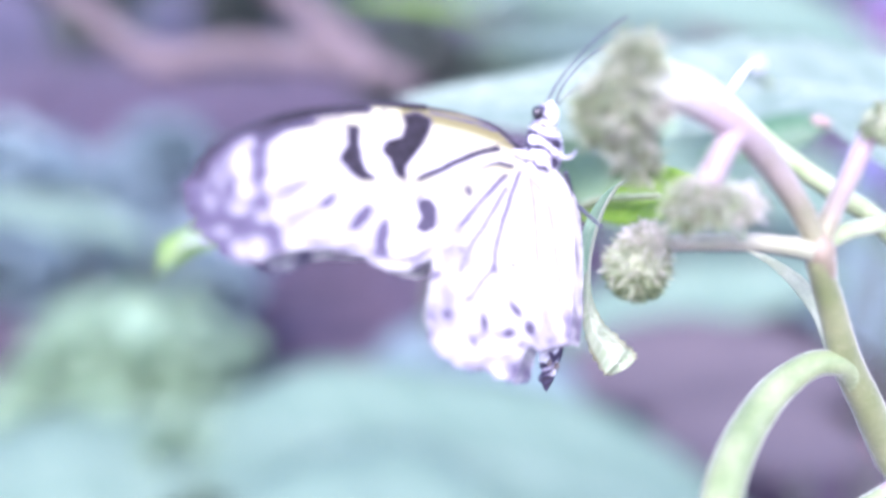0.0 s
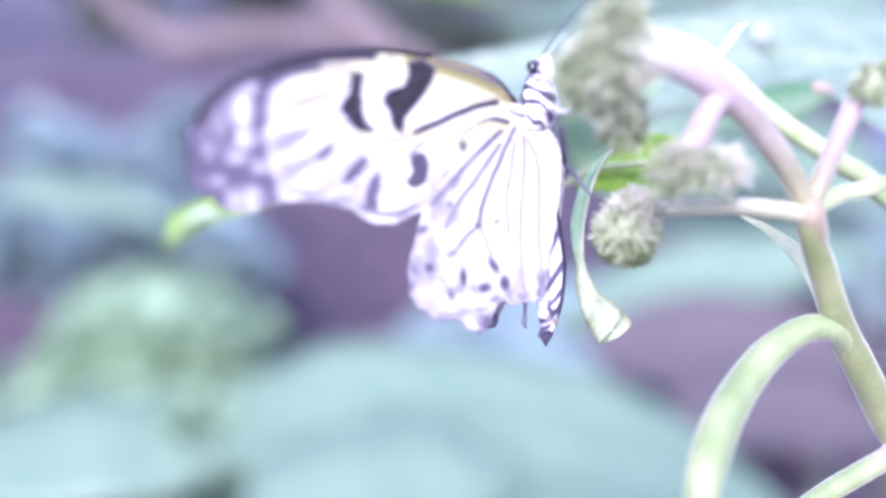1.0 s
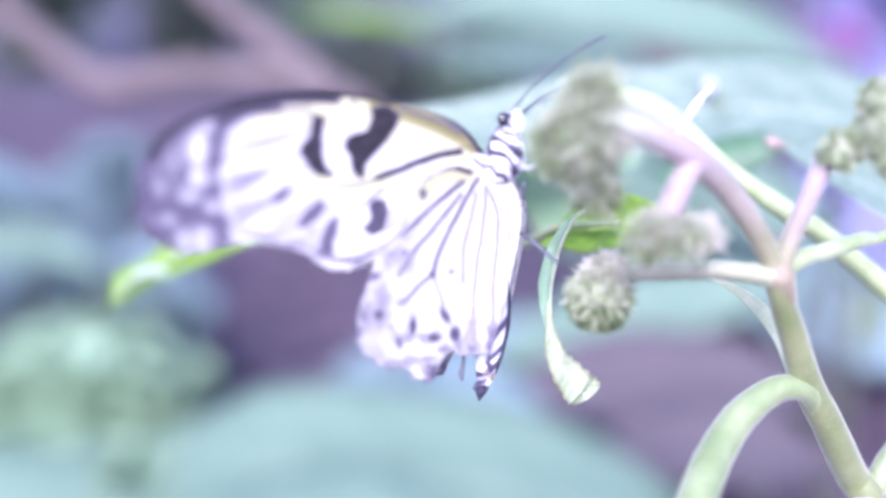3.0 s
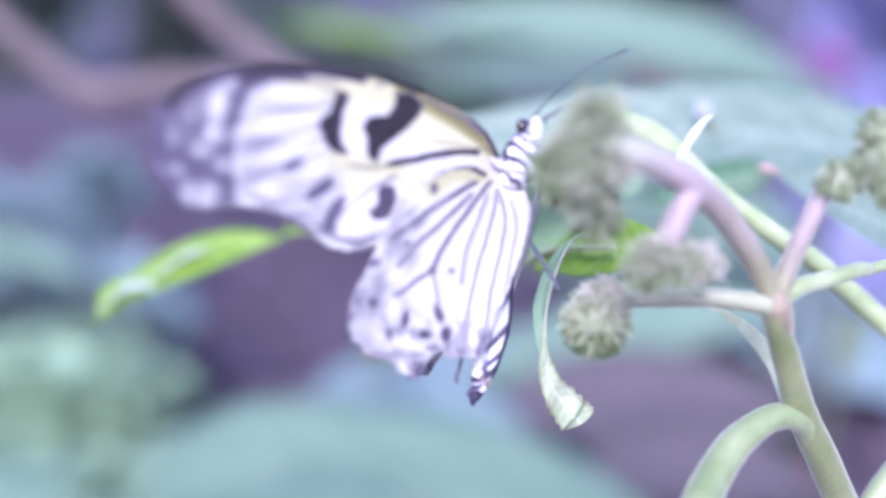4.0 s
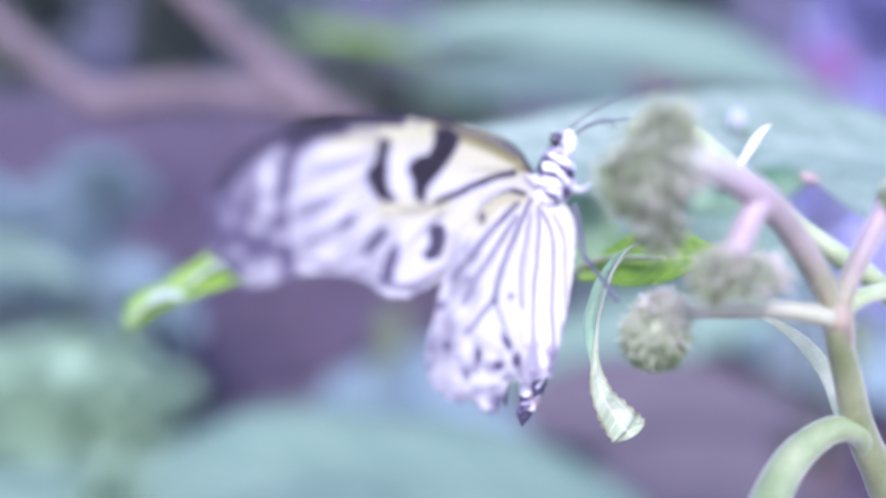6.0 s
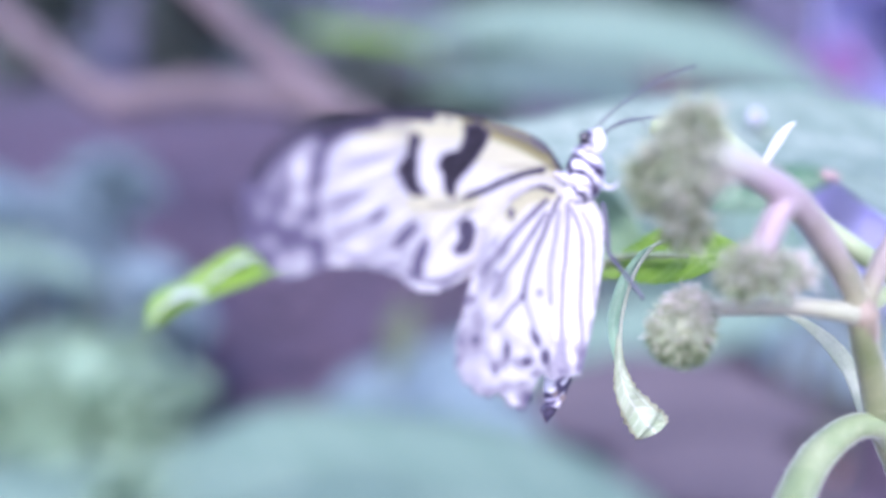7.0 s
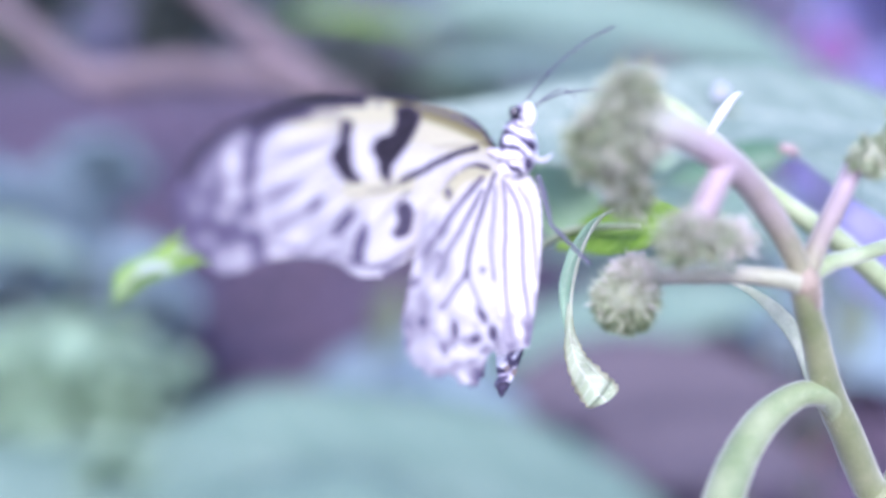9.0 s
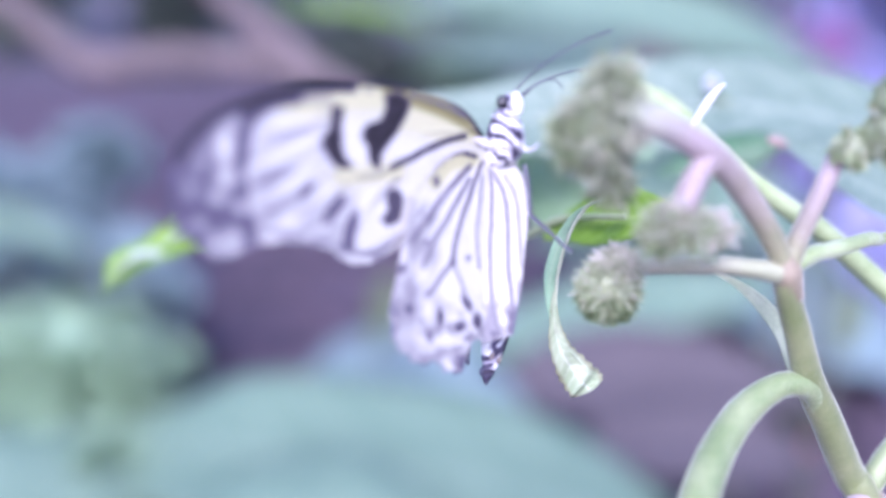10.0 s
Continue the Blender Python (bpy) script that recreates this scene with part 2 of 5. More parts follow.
# olive husks, darkened to carry the shade under the seed heads
M_SHADEDHUSK = plain("shaded_olive_husk", (0.045, 0.07, 0.025), (0.115, 0.155, 0.06), 0.8, 700.0, 3000.0, 0.4)
M_TEAL = leaf_material("leaf_underside", (0.33, 0.56, 0.36), (0.45, 0.68, 0.47), (0.58, 0.74, 0.55), 0.5, 20.0, 0.3)
M_WITHER = plain("withered_tip", (0.24, 0.15, 0.135), (0.42, 0.32, 0.3), 0.7, 300.0, 2000.0, 0.5)


# ---- building helpers ----
def spline(rows, n):
    """n points on a smooth line through the given rows."""
    p = np.array(rows, float)
    p = np.vstack([2 * p[0] - p[1], p, 2 * p[-1] - p[-2]])
    k = len(p) - 3
    s = np.linspace(0, k - 1e-9, n)
    i = s.astype(int)
    f = (s - i)[:, None]
    a, b, c, d = p[i], p[i + 1], p[i + 2], p[i + 3]
    return 0.5 * (2 * b + (c - a) * f + (2 * a - 5 * b + 4 * c - d) * f**2 + (3 * b - a - 3 * c + d) * f**3)


def part(name, bm, material, parent, label=""):
    me = bpy.data.meshes.new(name)
    bm.to_mesh(me)
    bm.free()
    for p in me.polygons:
        p.use_smooth = True
    return part_of(name, me, material, parent, label)


def part_of(name, me, material, parent, label=""):
    if not me.materials:
        me.materials.append(material)
    ob = new(name, me)
    if parent:
        ob.parent = parent
        if parent.type == "EMPTY" and "foot" in parent:
            ob.location = [-v for v in parent["foot"]]
    if label:
        ob["label"] = label
    return ob


def thing(name, foot, label, category, group=""):
    """An Empty at its foot (centimetres in the bed's frame); its parts are drawn in the bed's frame."""
    ob = new(name)
    ob.empty_display_size = 0.01
    ob["foot"] = [v * CM for v in foot]
    ob.matrix_world = BED @ Matrix.Translation([v * CM for v in foot])
    return tagged(ob, label, category, group)


DOWN = BED.to_3x3().inverted() @ Vector((0, 0, -1))


def below(p, depth=None):
    """The place under p (centimetres) on the ground, or so many centimetres lower."""
    v = Vector(p)
    z = (BED @ (v * CM)).z * 100
    return tuple(v + DOWN * (z + 0.5 if depth is None else depth))


def tube(rows, n=24, sides=12, knobs=0.0, scale=CM, seed=1):
    """A round stalk through rows of x, y, z, radius."""
    pts = spline(rows, n)
    bm = bmesh.new()
    along = bm.verts.layers.float.new("along")
    rings = []
    side = Vector((0.31, 0.2, 0.93))
    rnd = random.Random(seed)
    for i, row in enumerate(pts):
        ahead = Vector(pts[min(i + 1, n - 1)][:3] - pts[max(i - 1, 0)][:3]).normalized()
        side = (side - ahead * side.dot(ahead)).normalized()
        other = ahead.cross(side)
        r = max(row[3], 1e-4) * (1 + knobs * rnd.uniform(-1, 1))
        ring = []
        for k in range(sides):
            a = 2 * math.pi * k / sides
            w = 1 + 0.4 * knobs * rnd.uniform(-1, 1)
            v = bm.verts.new((Vector(row[:3]) + (side * math.cos(a) + other * math.sin(a)) * r * w) * scale)
            v[along] = i / (n - 1)
            ring.append(v)
        rings.append(ring)
    for a, b in zip(rings, rings[1:]):
        for k in range(sides):
            bm.faces.new((a[k], a[(k + 1) % sides], b[(k + 1) % sides], b[k]))
    bm.faces.new(rings[0][::-1])
    bm.faces.new(rings[-1])
    return bm


def blade(rows, side, n=28, m=8, cup=0.15, teeth=0.0, turn=0.0, thick=0.03, wave=0.0, shape=None, seed=3):
    """A leaf blade along rows of x, y, z, half width (cm); side: the way across; cup: how far the edges lift; turn: twist in degrees."""
    pts = spline(rows, n)
    rnd = random.Random(seed)
    bm = bmesh.new()
    uv = bm.loops.layers.uv.new("UVMap")
    sd = Vector(side).normalized()
    grid, coords = [], {}
    for layer in (0, 1):
        sheet = []
        for i, row in enumerate(pts):
            ahead = Vector(pts[min(i + 1, n - 1)][:3] - pts[max(i - 1, 0)][:3]).normalized()
            s = (sd - ahead * sd.dot(ahead)).normalized()
            s = Matrix.Rotation(radians(turn * i / (n - 1)), 3, ahead) @ s
            up = s.cross(ahead)
            line = []
            for k in range(m + 1):
                c = 2 * k / m - 1
                w = max(row[3], 0.004)
                if teeth and abs(c) == 1:
                    w *= 1 + teeth * (0.6 if i % 2 else -0.4) * (0.6 + 0.4 * math.sin(i * 2.3))
                lift = cup * w * c * c + wave * w * math.sin(i * 0.9 + c * 1.7) - layer * thick * (1 - 0.6 * abs(c))
                v = bm.verts.new((Vector(row[:3]) + s * c * w + up * lift) * CM)
                coords[v] = (i / (n - 1), k / m)
                line.append(v)
            sheet.append(line)
        grid.append(sheet)
    for layer, sheet in enumerate(grid):
        for i in range(n - 1):
            for k in range(m):
                q = [sheet[i][k], sheet[i][k + 1], sheet[i + 1][k + 1], sheet[i + 1][k]]
                bm.faces.new(q if layer == 0 else q[::-1])
    a, b = grid
    for i in range(n - 1):
        bm.faces.new((a[i][0], a[i + 1][0], b[i + 1][0], b[i][0]))
        bm.faces.new((a[i + 1][m], a[i][m], b[i][m], b[i + 1][m]))
    for k in range(m):
        bm.faces.new((a[0][k + 1], a[0][k], b[0][k], b[0][k + 1]))
        bm.faces.new((a[n - 1][k], a[n - 1][k + 1], b[n - 1][k + 1], b[n - 1][k]))
    for f in bm.faces:
        for lo in f.loops:
            lo[uv].uv = coords[lo.vert]
    return bm


def lump(center, radii, turn=0.0, rough=0.08, seed=1, n=20, m=14, scale=CM):
    """An uneven egg shape."""
    bm = bmesh.new()
    bmesh.ops.create_uvsphere(bm, u_segments=n, v_segments=m, radius=1)
    rot = Matrix.Rotation(radians(turn), 3, "Y")
    for v in bm.verts:
        w = 1 + rough * noise.noise(v.co * 2.7 + Vector((seed * 3.1, 0, 0)))
        p = Vector((v.co.x * radii[0], v.co.y * radii[1], v.co.z * radii[2])) * w
        v.co = (Vector(center) + rot @ p) * scale
    return bm


def downy(name, stalk, count, length, material, seed=5):
    """Fine short hairs standing off a stalk or body part, joined into one mesh under it."""
    rnd = random.Random(seed)
    me = stalk.data
    faces = [p for p in me.polygons if len(p.vertices) == 4]
    verts, tris = [], []
    for _ in range(count):
        p = rnd.choice(faces)
        a, b, c, d = [me.vertices[i].co for i in p.vertices]
        f, g = rnd.random(), rnd.random()
        at = a.lerp(b, f).lerp(d.lerp(c, f), g)
        way = (p.normal + Vector((rnd.uniform(-0.5, 0.5), rnd.uniform(-0.5, 0.5), rnd.uniform(-0.5, 0.5)))).normalized()
        s = way.orthogonal().normalized() * 0.00002
        o = way.cross(s)
        k = len(verts)
        verts += [at + s, at - s * 0.5 + o, at - s * 0.5 - o, at + way * rnd.uniform(0.5, 1.0) * length]
        tris += [(k, k + 1, k + 3), (k + 1, k + 2, k + 3), (k + 2, k, k + 3)]
    hair = bpy.data.meshes.new(name)
    hair.from_pydata(verts, [], tris)
    ob = part_of(name, hair, material, stalk)
    return tagged(ob, kind="stuff")


# ---- ground ----
def make_ground():
    bm = bmesh.new()
    bmesh.ops.create_grid(bm, x_segments=110, y_segments=110, size=3.0)
    for v in bm.verts:
        v.co.y += 1.8
        k = max(0.0, 1 - (v.co - Vector((0, 1.8, 0))).length / 3.0)
        v.co.z = min(1, 2 * k) * (0.03 * noise.noise(v.co * 2.1) + 0.015 * noise.noise(v.co * 9.0))
    ring = [e for e in bm.edges if e.is_boundary]
    ex = bmesh.ops.extrude_edge_only(bm, edges=ring)
    for v in [g for g in ex["geom"] if isinstance(g, bmesh.types.BMVert)]:
        v.co = Vector((v.co.x * 60, (v.co.y - 1.8) * 60 + 1.8, -0.02))
    ob = part("ground", bm, M_SOIL, None)
    return tagged(ob, "dark purplish soil of a planting bed strewn with bark mulch", "ground", kind="structure")


make_ground()


def make_mulch():
    rnd = random.Random(5)
    verts, faces = [], []
    for _ in range(2600):
        y = rnd.uniform(0.5, 3.4)
        x = rnd.uniform(-0.75, 0.75) * (0.45 + 0.6 * y)
        l, w, h = rnd.uniform(0.008, 0.03), rnd.uniform(0.005, 0.014), rnd.uniform(0.002, 0.005)
        m = pose(x, y, 0.03 * noise.noise(Vector((x, y, 0)) * 2.1) + rnd.uniform(0.002, 0.014), rnd.uniform(-20, 20), rnd.uniform(-20, 20), rnd.uniform(0, 180))
        k = len(verts)
        for sz in (-h, h):
            for sx, sy in ((-l, -w * 0.6), (l, -w), (l * 0.8, w), (-l, w * 0.8)):
                verts.append(m @ Vector((sx, sy, sz)))
        for f in ((3, 2, 1, 0), (4, 5, 6, 7), (0, 1, 5, 4), (1, 2, 6, 5), (2, 3, 7, 6), (3, 0, 4, 7)):
            faces.append([k + i for i in f])
    me = bpy.data.meshes.new("bark_mulch")
    me.from_pydata(verts, [], faces)
    tagged(part_of("bark_mulch", me, M_CHIP, None), "loose brown bark chips lying on the soil", "mulch", kind="stuff")


make_mulch()


def make_foliage(name, rows, count, material, label, category, size=(0.03, 0.06), seed=1, kind="stuff", tilt=0.9):
    """Many small bent leaves scattered through uneven clumps: rows of x, y, z, radius in metres (world)."""
    rnd = random.Random(seed)
    verts, faces = [], []
    for _ in range(count):
        cx, cy, cz, r = rnd.choice(rows)
        while True:
            d = Vector((rnd.uniform(-1, 1), rnd.uniform(-1, 1), rnd.uniform(-1, 1)))
            if 0.2 < d.length < 1:
                break
        l = rnd.uniform(*size)
        m = Matrix.Translation(Vector((cx, cy, max(cz + d.z * r, 0.02))) + Vector((d.x, d.y, 0)) * r) @ Euler(
            (rnd.uniform(-tilt, tilt), rnd.uniform(-tilt, tilt), rnd.uniform(0, 6.28))).to_matrix().to_4x4()
        k = len(verts)
        for a, w, z in ((-1, 0.05, 0), (-0.4, 0.4, 0.12), (0.3, 0.36, 0.12), (1, 0.03, -0.12)):
            for s in (-1, 0, 1):
                verts.append(m @ Vector((a * l, s * w * l, (z - 0.15 * (s == 0)) * l)))
        for i in range(3):
            for j in range(2):
                q = k + i * 3 + j
                faces.append((q, q + 1, q + 4, q + 3))
    me = bpy.data.meshes.new(name)
    me.from_pydata(verts, [], faces)
    me.uv_layers.new(name="UVMap")
    return tagged(part_of(name, me, material, None), label, category, kind=kind)


def clumps(center, spread, r, count, seed):
    rnd = random.Random(seed)
    return [(center[0] + rnd.uniform(-1, 1) * spread[0], center[1] + rnd.uniform(-1, 1) * spread[1],
             max(0.04, center[2] + rnd.uniform(-1, 1) * spread[2]), rnd.uniform(0.6, 1.1) * r) for _ in range(count)]


def spot(p):
    """A place of the bed's frame (centimetres) in the world."""
    return BED @ (Vector(p) * CM)


# hedge that closes the bed behind
make_foliage("hedge", clumps((0, 4.2, 0.5), (3.2, 0.25, 0.5), 0.3, 46, 3), 5200, M_BROAD,
             "dense dark green hedge far behind the bed", "hedge", (0.04, 0.09), 4)
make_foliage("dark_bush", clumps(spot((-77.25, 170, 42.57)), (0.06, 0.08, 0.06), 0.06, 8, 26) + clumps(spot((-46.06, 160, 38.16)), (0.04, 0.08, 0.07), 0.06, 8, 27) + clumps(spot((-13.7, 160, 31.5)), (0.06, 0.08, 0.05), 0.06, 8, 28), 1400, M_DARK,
             "dark green bushes behind the branches, shade put into their colour", "bush", (0.02, 0.05), 29)
make_foliage("speckled_groundcover", clumps(spot((-37.15, 92, -11.71)), (0.05, 0.06, 0.03), 0.045, 9, 7) + clumps(spot((-32.66, 88, -15.39)), (0.035, 0.05, 0.02), 0.04, 6, 9) + clumps(spot((-39.62, 92, -15.81)), (0.05, 0.06, 0.02), 0.04, 6, 11) + clumps(spot((-29.68, 84, -17.94)), (0.03, 0.05, 0.02), 0.035, 3, 13) + clumps(spot((-31.96, 92, -13.63)), (0.02, 0.05, 0.02), 0.035, 3, 15), 2600, M_SOFT,
             "yellow-green speckled groundcover plant on the soil", "groundcover", (0.02, 0.044), 8, tilt=0.4)
make_foliage("blue_green_groundcover", clumps(spot((-40.71, 92, -22.38)), (0.12, 0.1, 0.015), 0.05, 16, 19), 2600, M_FRESH,
             "loose blue-green leaves spread over the soil", "groundcover", (0.02, 0.05), 18, tilt=0.5)
make_foliage("hazy_groundcover", clumps(spot((-56.8, 125, 3.05)), (0.1, 0.1, 0.08), 0.06, 10, 37) + clumps(spot((-47.37, 110, -5.17)), (0.14, 0.1, 0.03), 0.06, 14, 17), 2200, M_BLUE,
             "dull blue-green leaves further off in the bed", "groundcover", (0.02, 0.05), 38, tilt=0.6)

# mauve groundcover added to brighten soil that lies in shade
make_foliage("mauve_fill_groundcover", clumps(spot((25.11, 122, -18.07)), (0.1, 0.08, 0.01), 0.04, 12, 43) + clumps(spot((36.83, 120, -17.06)), (0.08, 0.08, 0.01), 0.04, 9, 44) + clumps(spot((35.07, 108, -22.42)), (0.08, 0.06, 0.01), 0.035, 6, 45), 900, M_MAUVEFILL,
             "mauve leaves added on the soil to lighten its shade", "groundcover", (0.02, 0.045), 46, tilt=0.5)
make_foliage("grey_green_bush", clumps(spot((-2.08, 175.0, 30.64)), (0.09, 0.08, 0.02), 0.05, 9, 47) + clumps(spot((12.47, 175.0, 36.45)), (0.08, 0.08, 0.03), 0.05, 7, 48), 700, M_FRESH,
             "grey-green bushes dim behind the long leaf", "bush", (0.025, 0.05), 49, tilt=0.6)


def flower_patch(name, center, spread, count, material, label, seed, size=(0.012, 0.028)):
    make_foliage(name, clumps(center, spread, 0.06, 12, seed), count, material, label, "flowers", size, seed)


flower_patch("violet_flowers", spot((72.8, 150, 32.21)), (0.1, 0.1, 0.2), 4200, M_VIOLET, "pale violet-blue blossoms massed on a shrub", 21, (0.018, 0.04))
flower_patch("violet_flowers", spot((54.67, 120, -0.64)), (0.08, 0.12, 0.14), 600, M_VIOLET, "pale violet-blue blossoms low in the bed", 22, (0.018, 0.04))
flower_patch("magenta_flowers", spot((54.62, 140, 28.39)), (0.012, 0.03, 0.025), 38, M_MAGENTA, "small magenta blossoms beside the violet ones", 23)
flower_patch("red_flowers", spot((32.77, 100, -27.3)), (0.01, 0.02, 0.01), 6, M_RED, "small red blossoms on the bed", 24)


# ---- broad-leaved plants behind ----
def broad_plant(rows_list, label, material=None, cup=0.2, stalk=0.25):
    """Broad leaves on stalks that rise from one foot on the ground. rows_list: (blade rows, way across)."""
    first = rows_list[0][0][0][:3]
    foot = below(first)
    ob = thing("broad_leaved_plant", foot, label, "plant", "broad-leaved plants in the bed")
    for i, (rows, side) in enumerate(rows_list):
        base = Vector(rows[0][:3])
        f = Vector(foot)
        mid = (base + f) / 2 + (base - f) * 0.12 + Vector((0, 1.5, 0))
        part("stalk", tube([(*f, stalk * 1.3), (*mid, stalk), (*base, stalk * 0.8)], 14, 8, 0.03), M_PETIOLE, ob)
        part("leaf", blade(rows, side, 26, 10, cup, 0.03, 0, 0.06, 0.03, seed=i), material or M_BROAD, ob)
    return ob


# the long pale leaf that runs behind the flower stalks, and its withered neighbour
leaves = [
    ([(19.1, 30.5, 2.0, 0.4), (14.0, 29.4, 3.5, 1.5), (9.1, 28.8, 4.1, 1.75), (4.9, 28.6, 3.75, 1.7), (1.6, 28.8, 3.6, 1.25), (-1.0, 29.2, 3.75, 0.6), (-2.6, 29.6, 3.9, 0.05)], (0, 0.55, 0.85)),
    ([(15.71, 26, -0.45, 0.3), (12.73, 25, 0.83, 1.1), (10.43, 24.5, 1.84, 0.75), (8.94, 24.2, 2.49, 0.1)], (0.3, 0.6, 0.8)),
]
back_plant = broad_plant(leaves, "broad pale-green leaves behind the stalks, one tip withered", M_SILVER)
part("withered_tip", lump((8.79, 24.15, 2.53), (0.26, 0.1, 0.13), 20, 0.4, 4), M_WITHER, back_plant, "withered reddish-brown leaf tip")
part("leaf", blade([(6.4, 27.2, 1.9, 0.05), (7.7, 26.9, 2.3, 0.55), (8.8, 26.7, 2.62, 0.6), (10.0, 26.5, 2.8, 0.05)], (0.1, 0.4, 0.9), 18, 8, 0.2, 0.04), M_DEEP, back_plant, "darker green leaf below the pale one")
# highlight on the long pale leaf, added as a white blob on a stalk
bud = thing("bright_white", (8.24, 28.2, 4.65), "white highlight on the pale leaf, added as a small stalked blob", "bud")
part("leaf_glint", lump((8.24, 28.2, 4.65), (0.2, 0.18, 0.22), 0, 0.2, 3), M_FUR, bud)
part("stalk", tube([(8.24, 28.2, 4.6, 0.06), (8.5, 28.5, 4.3, 0.06), (9.0, 28.85, 4.1, 0.08)], 8, 6), M_STEM, bud)

low = [([(21.24, 72, -23.94, 0.5), (12.68, 72, -20.94, 5.6), (2.87, 73, -18.84, 8.2), (-8.65, 75, -17.58, 8.4), (-17.13, 77, -17.13, 7.4), (-22.27, 79, -17.57, 5.2), (-24.84, 80, -17.8, 2.8), (-26.12, 80, -18.03, 0.4)], (0.1, 0.78, 0.62)), ([(-20.57, 66, -22.34, 0.5), (-16.64, 66, -20.37, 4.4), (-10.36, 66, -19.2, 5.6), (-4.14, 67, -19.09, 4.8), (0.65, 68, -19.58, 0.5)], (0.1, 0.75, 0.6)), ([(32.97, 90, -4.5, 0.5), (26.02, 90, -5.03, 2.8), (17.84, 92, -6.51, 4.2), (9.84, 94, -8.89, 3.6), (3.2, 96, -12.22, 0.5)], (0.1, 0.6, 0.8))]
broad_plant(low, "large blue-green leaves low over the bed", M_FRESH, 0.12, 0.6)
broad_plant([([(8.37, 80, -18.51, 0.5), (5.52, 80, -17.08, 4.6), (1.73, 81, -15.85, 6.0), (-2.15, 82, -15.31, 4.6), (-5.13, 83, -15.75, 0.5)], (0.1, 0.7, 0.7)), ([(12.35, 118, -8.35, 0.5), (5.24, 116, -10.97, 4.0), (-2.93, 112, -13.92, 5.4), (-10.53, 108, -15.99, 4.6), (-15.24, 105, -17.42, 0.5)], (0.35, 0.7, 0.6))], "dull blue leaves behind the large ones", M_BLUE, 0.12, 0.4)
broad_plant([([(-6.78, 100, -11.84, 0.4), (-5.89, 100, -8.56, 1.5), (-5.47, 100, -5.89, 1.7), (-5.0, 100, -3.51, 0.3)], (0.9, 0.4, 0.1))], "small yellow-green leaf standing in the bed", M_OLIVE, 0.15, 0.2)
high = [
    ([(38.33, 90, 15.04) + (0.5,), (26.55, 90, 19.86) + (3.4,), (15.1, 92, 22.76) + (3.6,), (4.25, 94, 24.1) + (2.4,), (-4.75, 95, 23.22) + (0.4,)], (0, 0.5, 0.85)),
    ([(30.49, 110, 17.73) + (0.5,), (19.37, 110, 20.35) + (4.2,), (7.59, 110, 21.66) + (3.8,), (-0.26, 110, 21) + (0.4,)], (0, 0.6, 0.8)),
    ([(-1.71, 120, 26.77) + (0.4,), (-8.85, 120, 28.91) + (1.2,), (-15.99, 120, 29.62) + (0.9,), (-20.27, 120, 30.05) + (0.3,)], (0, 0.6, 0.8)),
]
broad_plant(high[:1], "long grey-green leaf arching high at the back", M_FRESH, 0.15, 0.6)
broad_plant(high[1:2], "dull green leaf on a stalk at the back", M_BROAD, 0.15, 0.6)
broad_plant(high[2:], "small yellow-green leaf at the back", M_LIME, 0.15, 0.4)
broad_plant([([(24.6, 88, 10.8, 0.3), (22.4, 88, 13.2, 2.6), (19.9, 88, 15.4, 3.2), (17.2, 88, 18.4, 0.4)], (0.7, 0.5, 0.5))], "brown dead leaf hanging on a stalk at the back", M_DEAD, 0.2, 0.3)
mid = [
    ([(-40.9, 90, -1.55) + (0.28,), (-45.18, 90, 1.12) + (1.68,), (-49.46, 90, 2.19) + (1.68,), (-54.81, 90, 1.12) + (0.21,)], (0, 0.6, 0.8)),
    ([(-35.26, 95, -2.2) + (0.28,), (-40.91, 95, 0.62) + (1.96,), (-45.43, 95, 2.32) + (1.54,), (-49.38, 95, 2.32) + (0.21,)], (0, 0.6, 0.8)),
]
broad_plant(mid, "blue-green leaves low at the edge of the bed", M_FRESH, 0.15, 0.4)
broad_plant([
    ([(42.59, 100, -3.51) + (0.5,), (34.26, 100, 3.03) + (4.6,), (25.34, 100, 6.6) + (5.4,), (16.74, 102, 7.95) + (4.2,), (8.41, 104, 6.87) + (0.5,)], (0.1, 0.55, 0.85)),
    ([(44.87, 115, -6.77) + (0.5,), (31.19, 115, -1.3) + (4.4,), (20.25, 115, 0.75) + (5.0,), (10.86, 117, 0.07) + (0.5,)], (0.1, 0.6, 0.8)),
], "broad blue-green leaves rising behind the seed heads", M_FRESH, 0.12, 0.4)
broad_plant([([(29.81, 70, -8.29, 0.3), (30.02, 70, -6.62, 1.0), (30.23, 70, -4.75, 1.3), (30.64, 70, -3.29, 0.3)], (0.9, 0.3, 0.2))], "small olive-green leaf under the pale stalk", M_OLIVE, 0.15, 0.2)
broad_plant([([(57.02, 112, -17.25, 0.5), (50.36, 112, -11.26, 6.5), (43.42, 113, -8.0, 7.5), (37.02, 114, -6.71, 5.0), (32.56, 115, -6.77, 0.5)], (0.1, 0.6, 0.8))], "broad dull blue leaf below the violet flowers", M_BLUE, 0.12, 0.4)
broad_plant([([(33.77, 104, -19.73, 0.5), (30.06, 104, -17.26, 2.2), (25.36, 105, -15.55, 2.6), (20.55, 106, -15.07, 0.4)], (0.2, 0.7, 0.6))], "faded mauve-brown leaf low in the bed", M_DEAD, 0.12, 0.2)
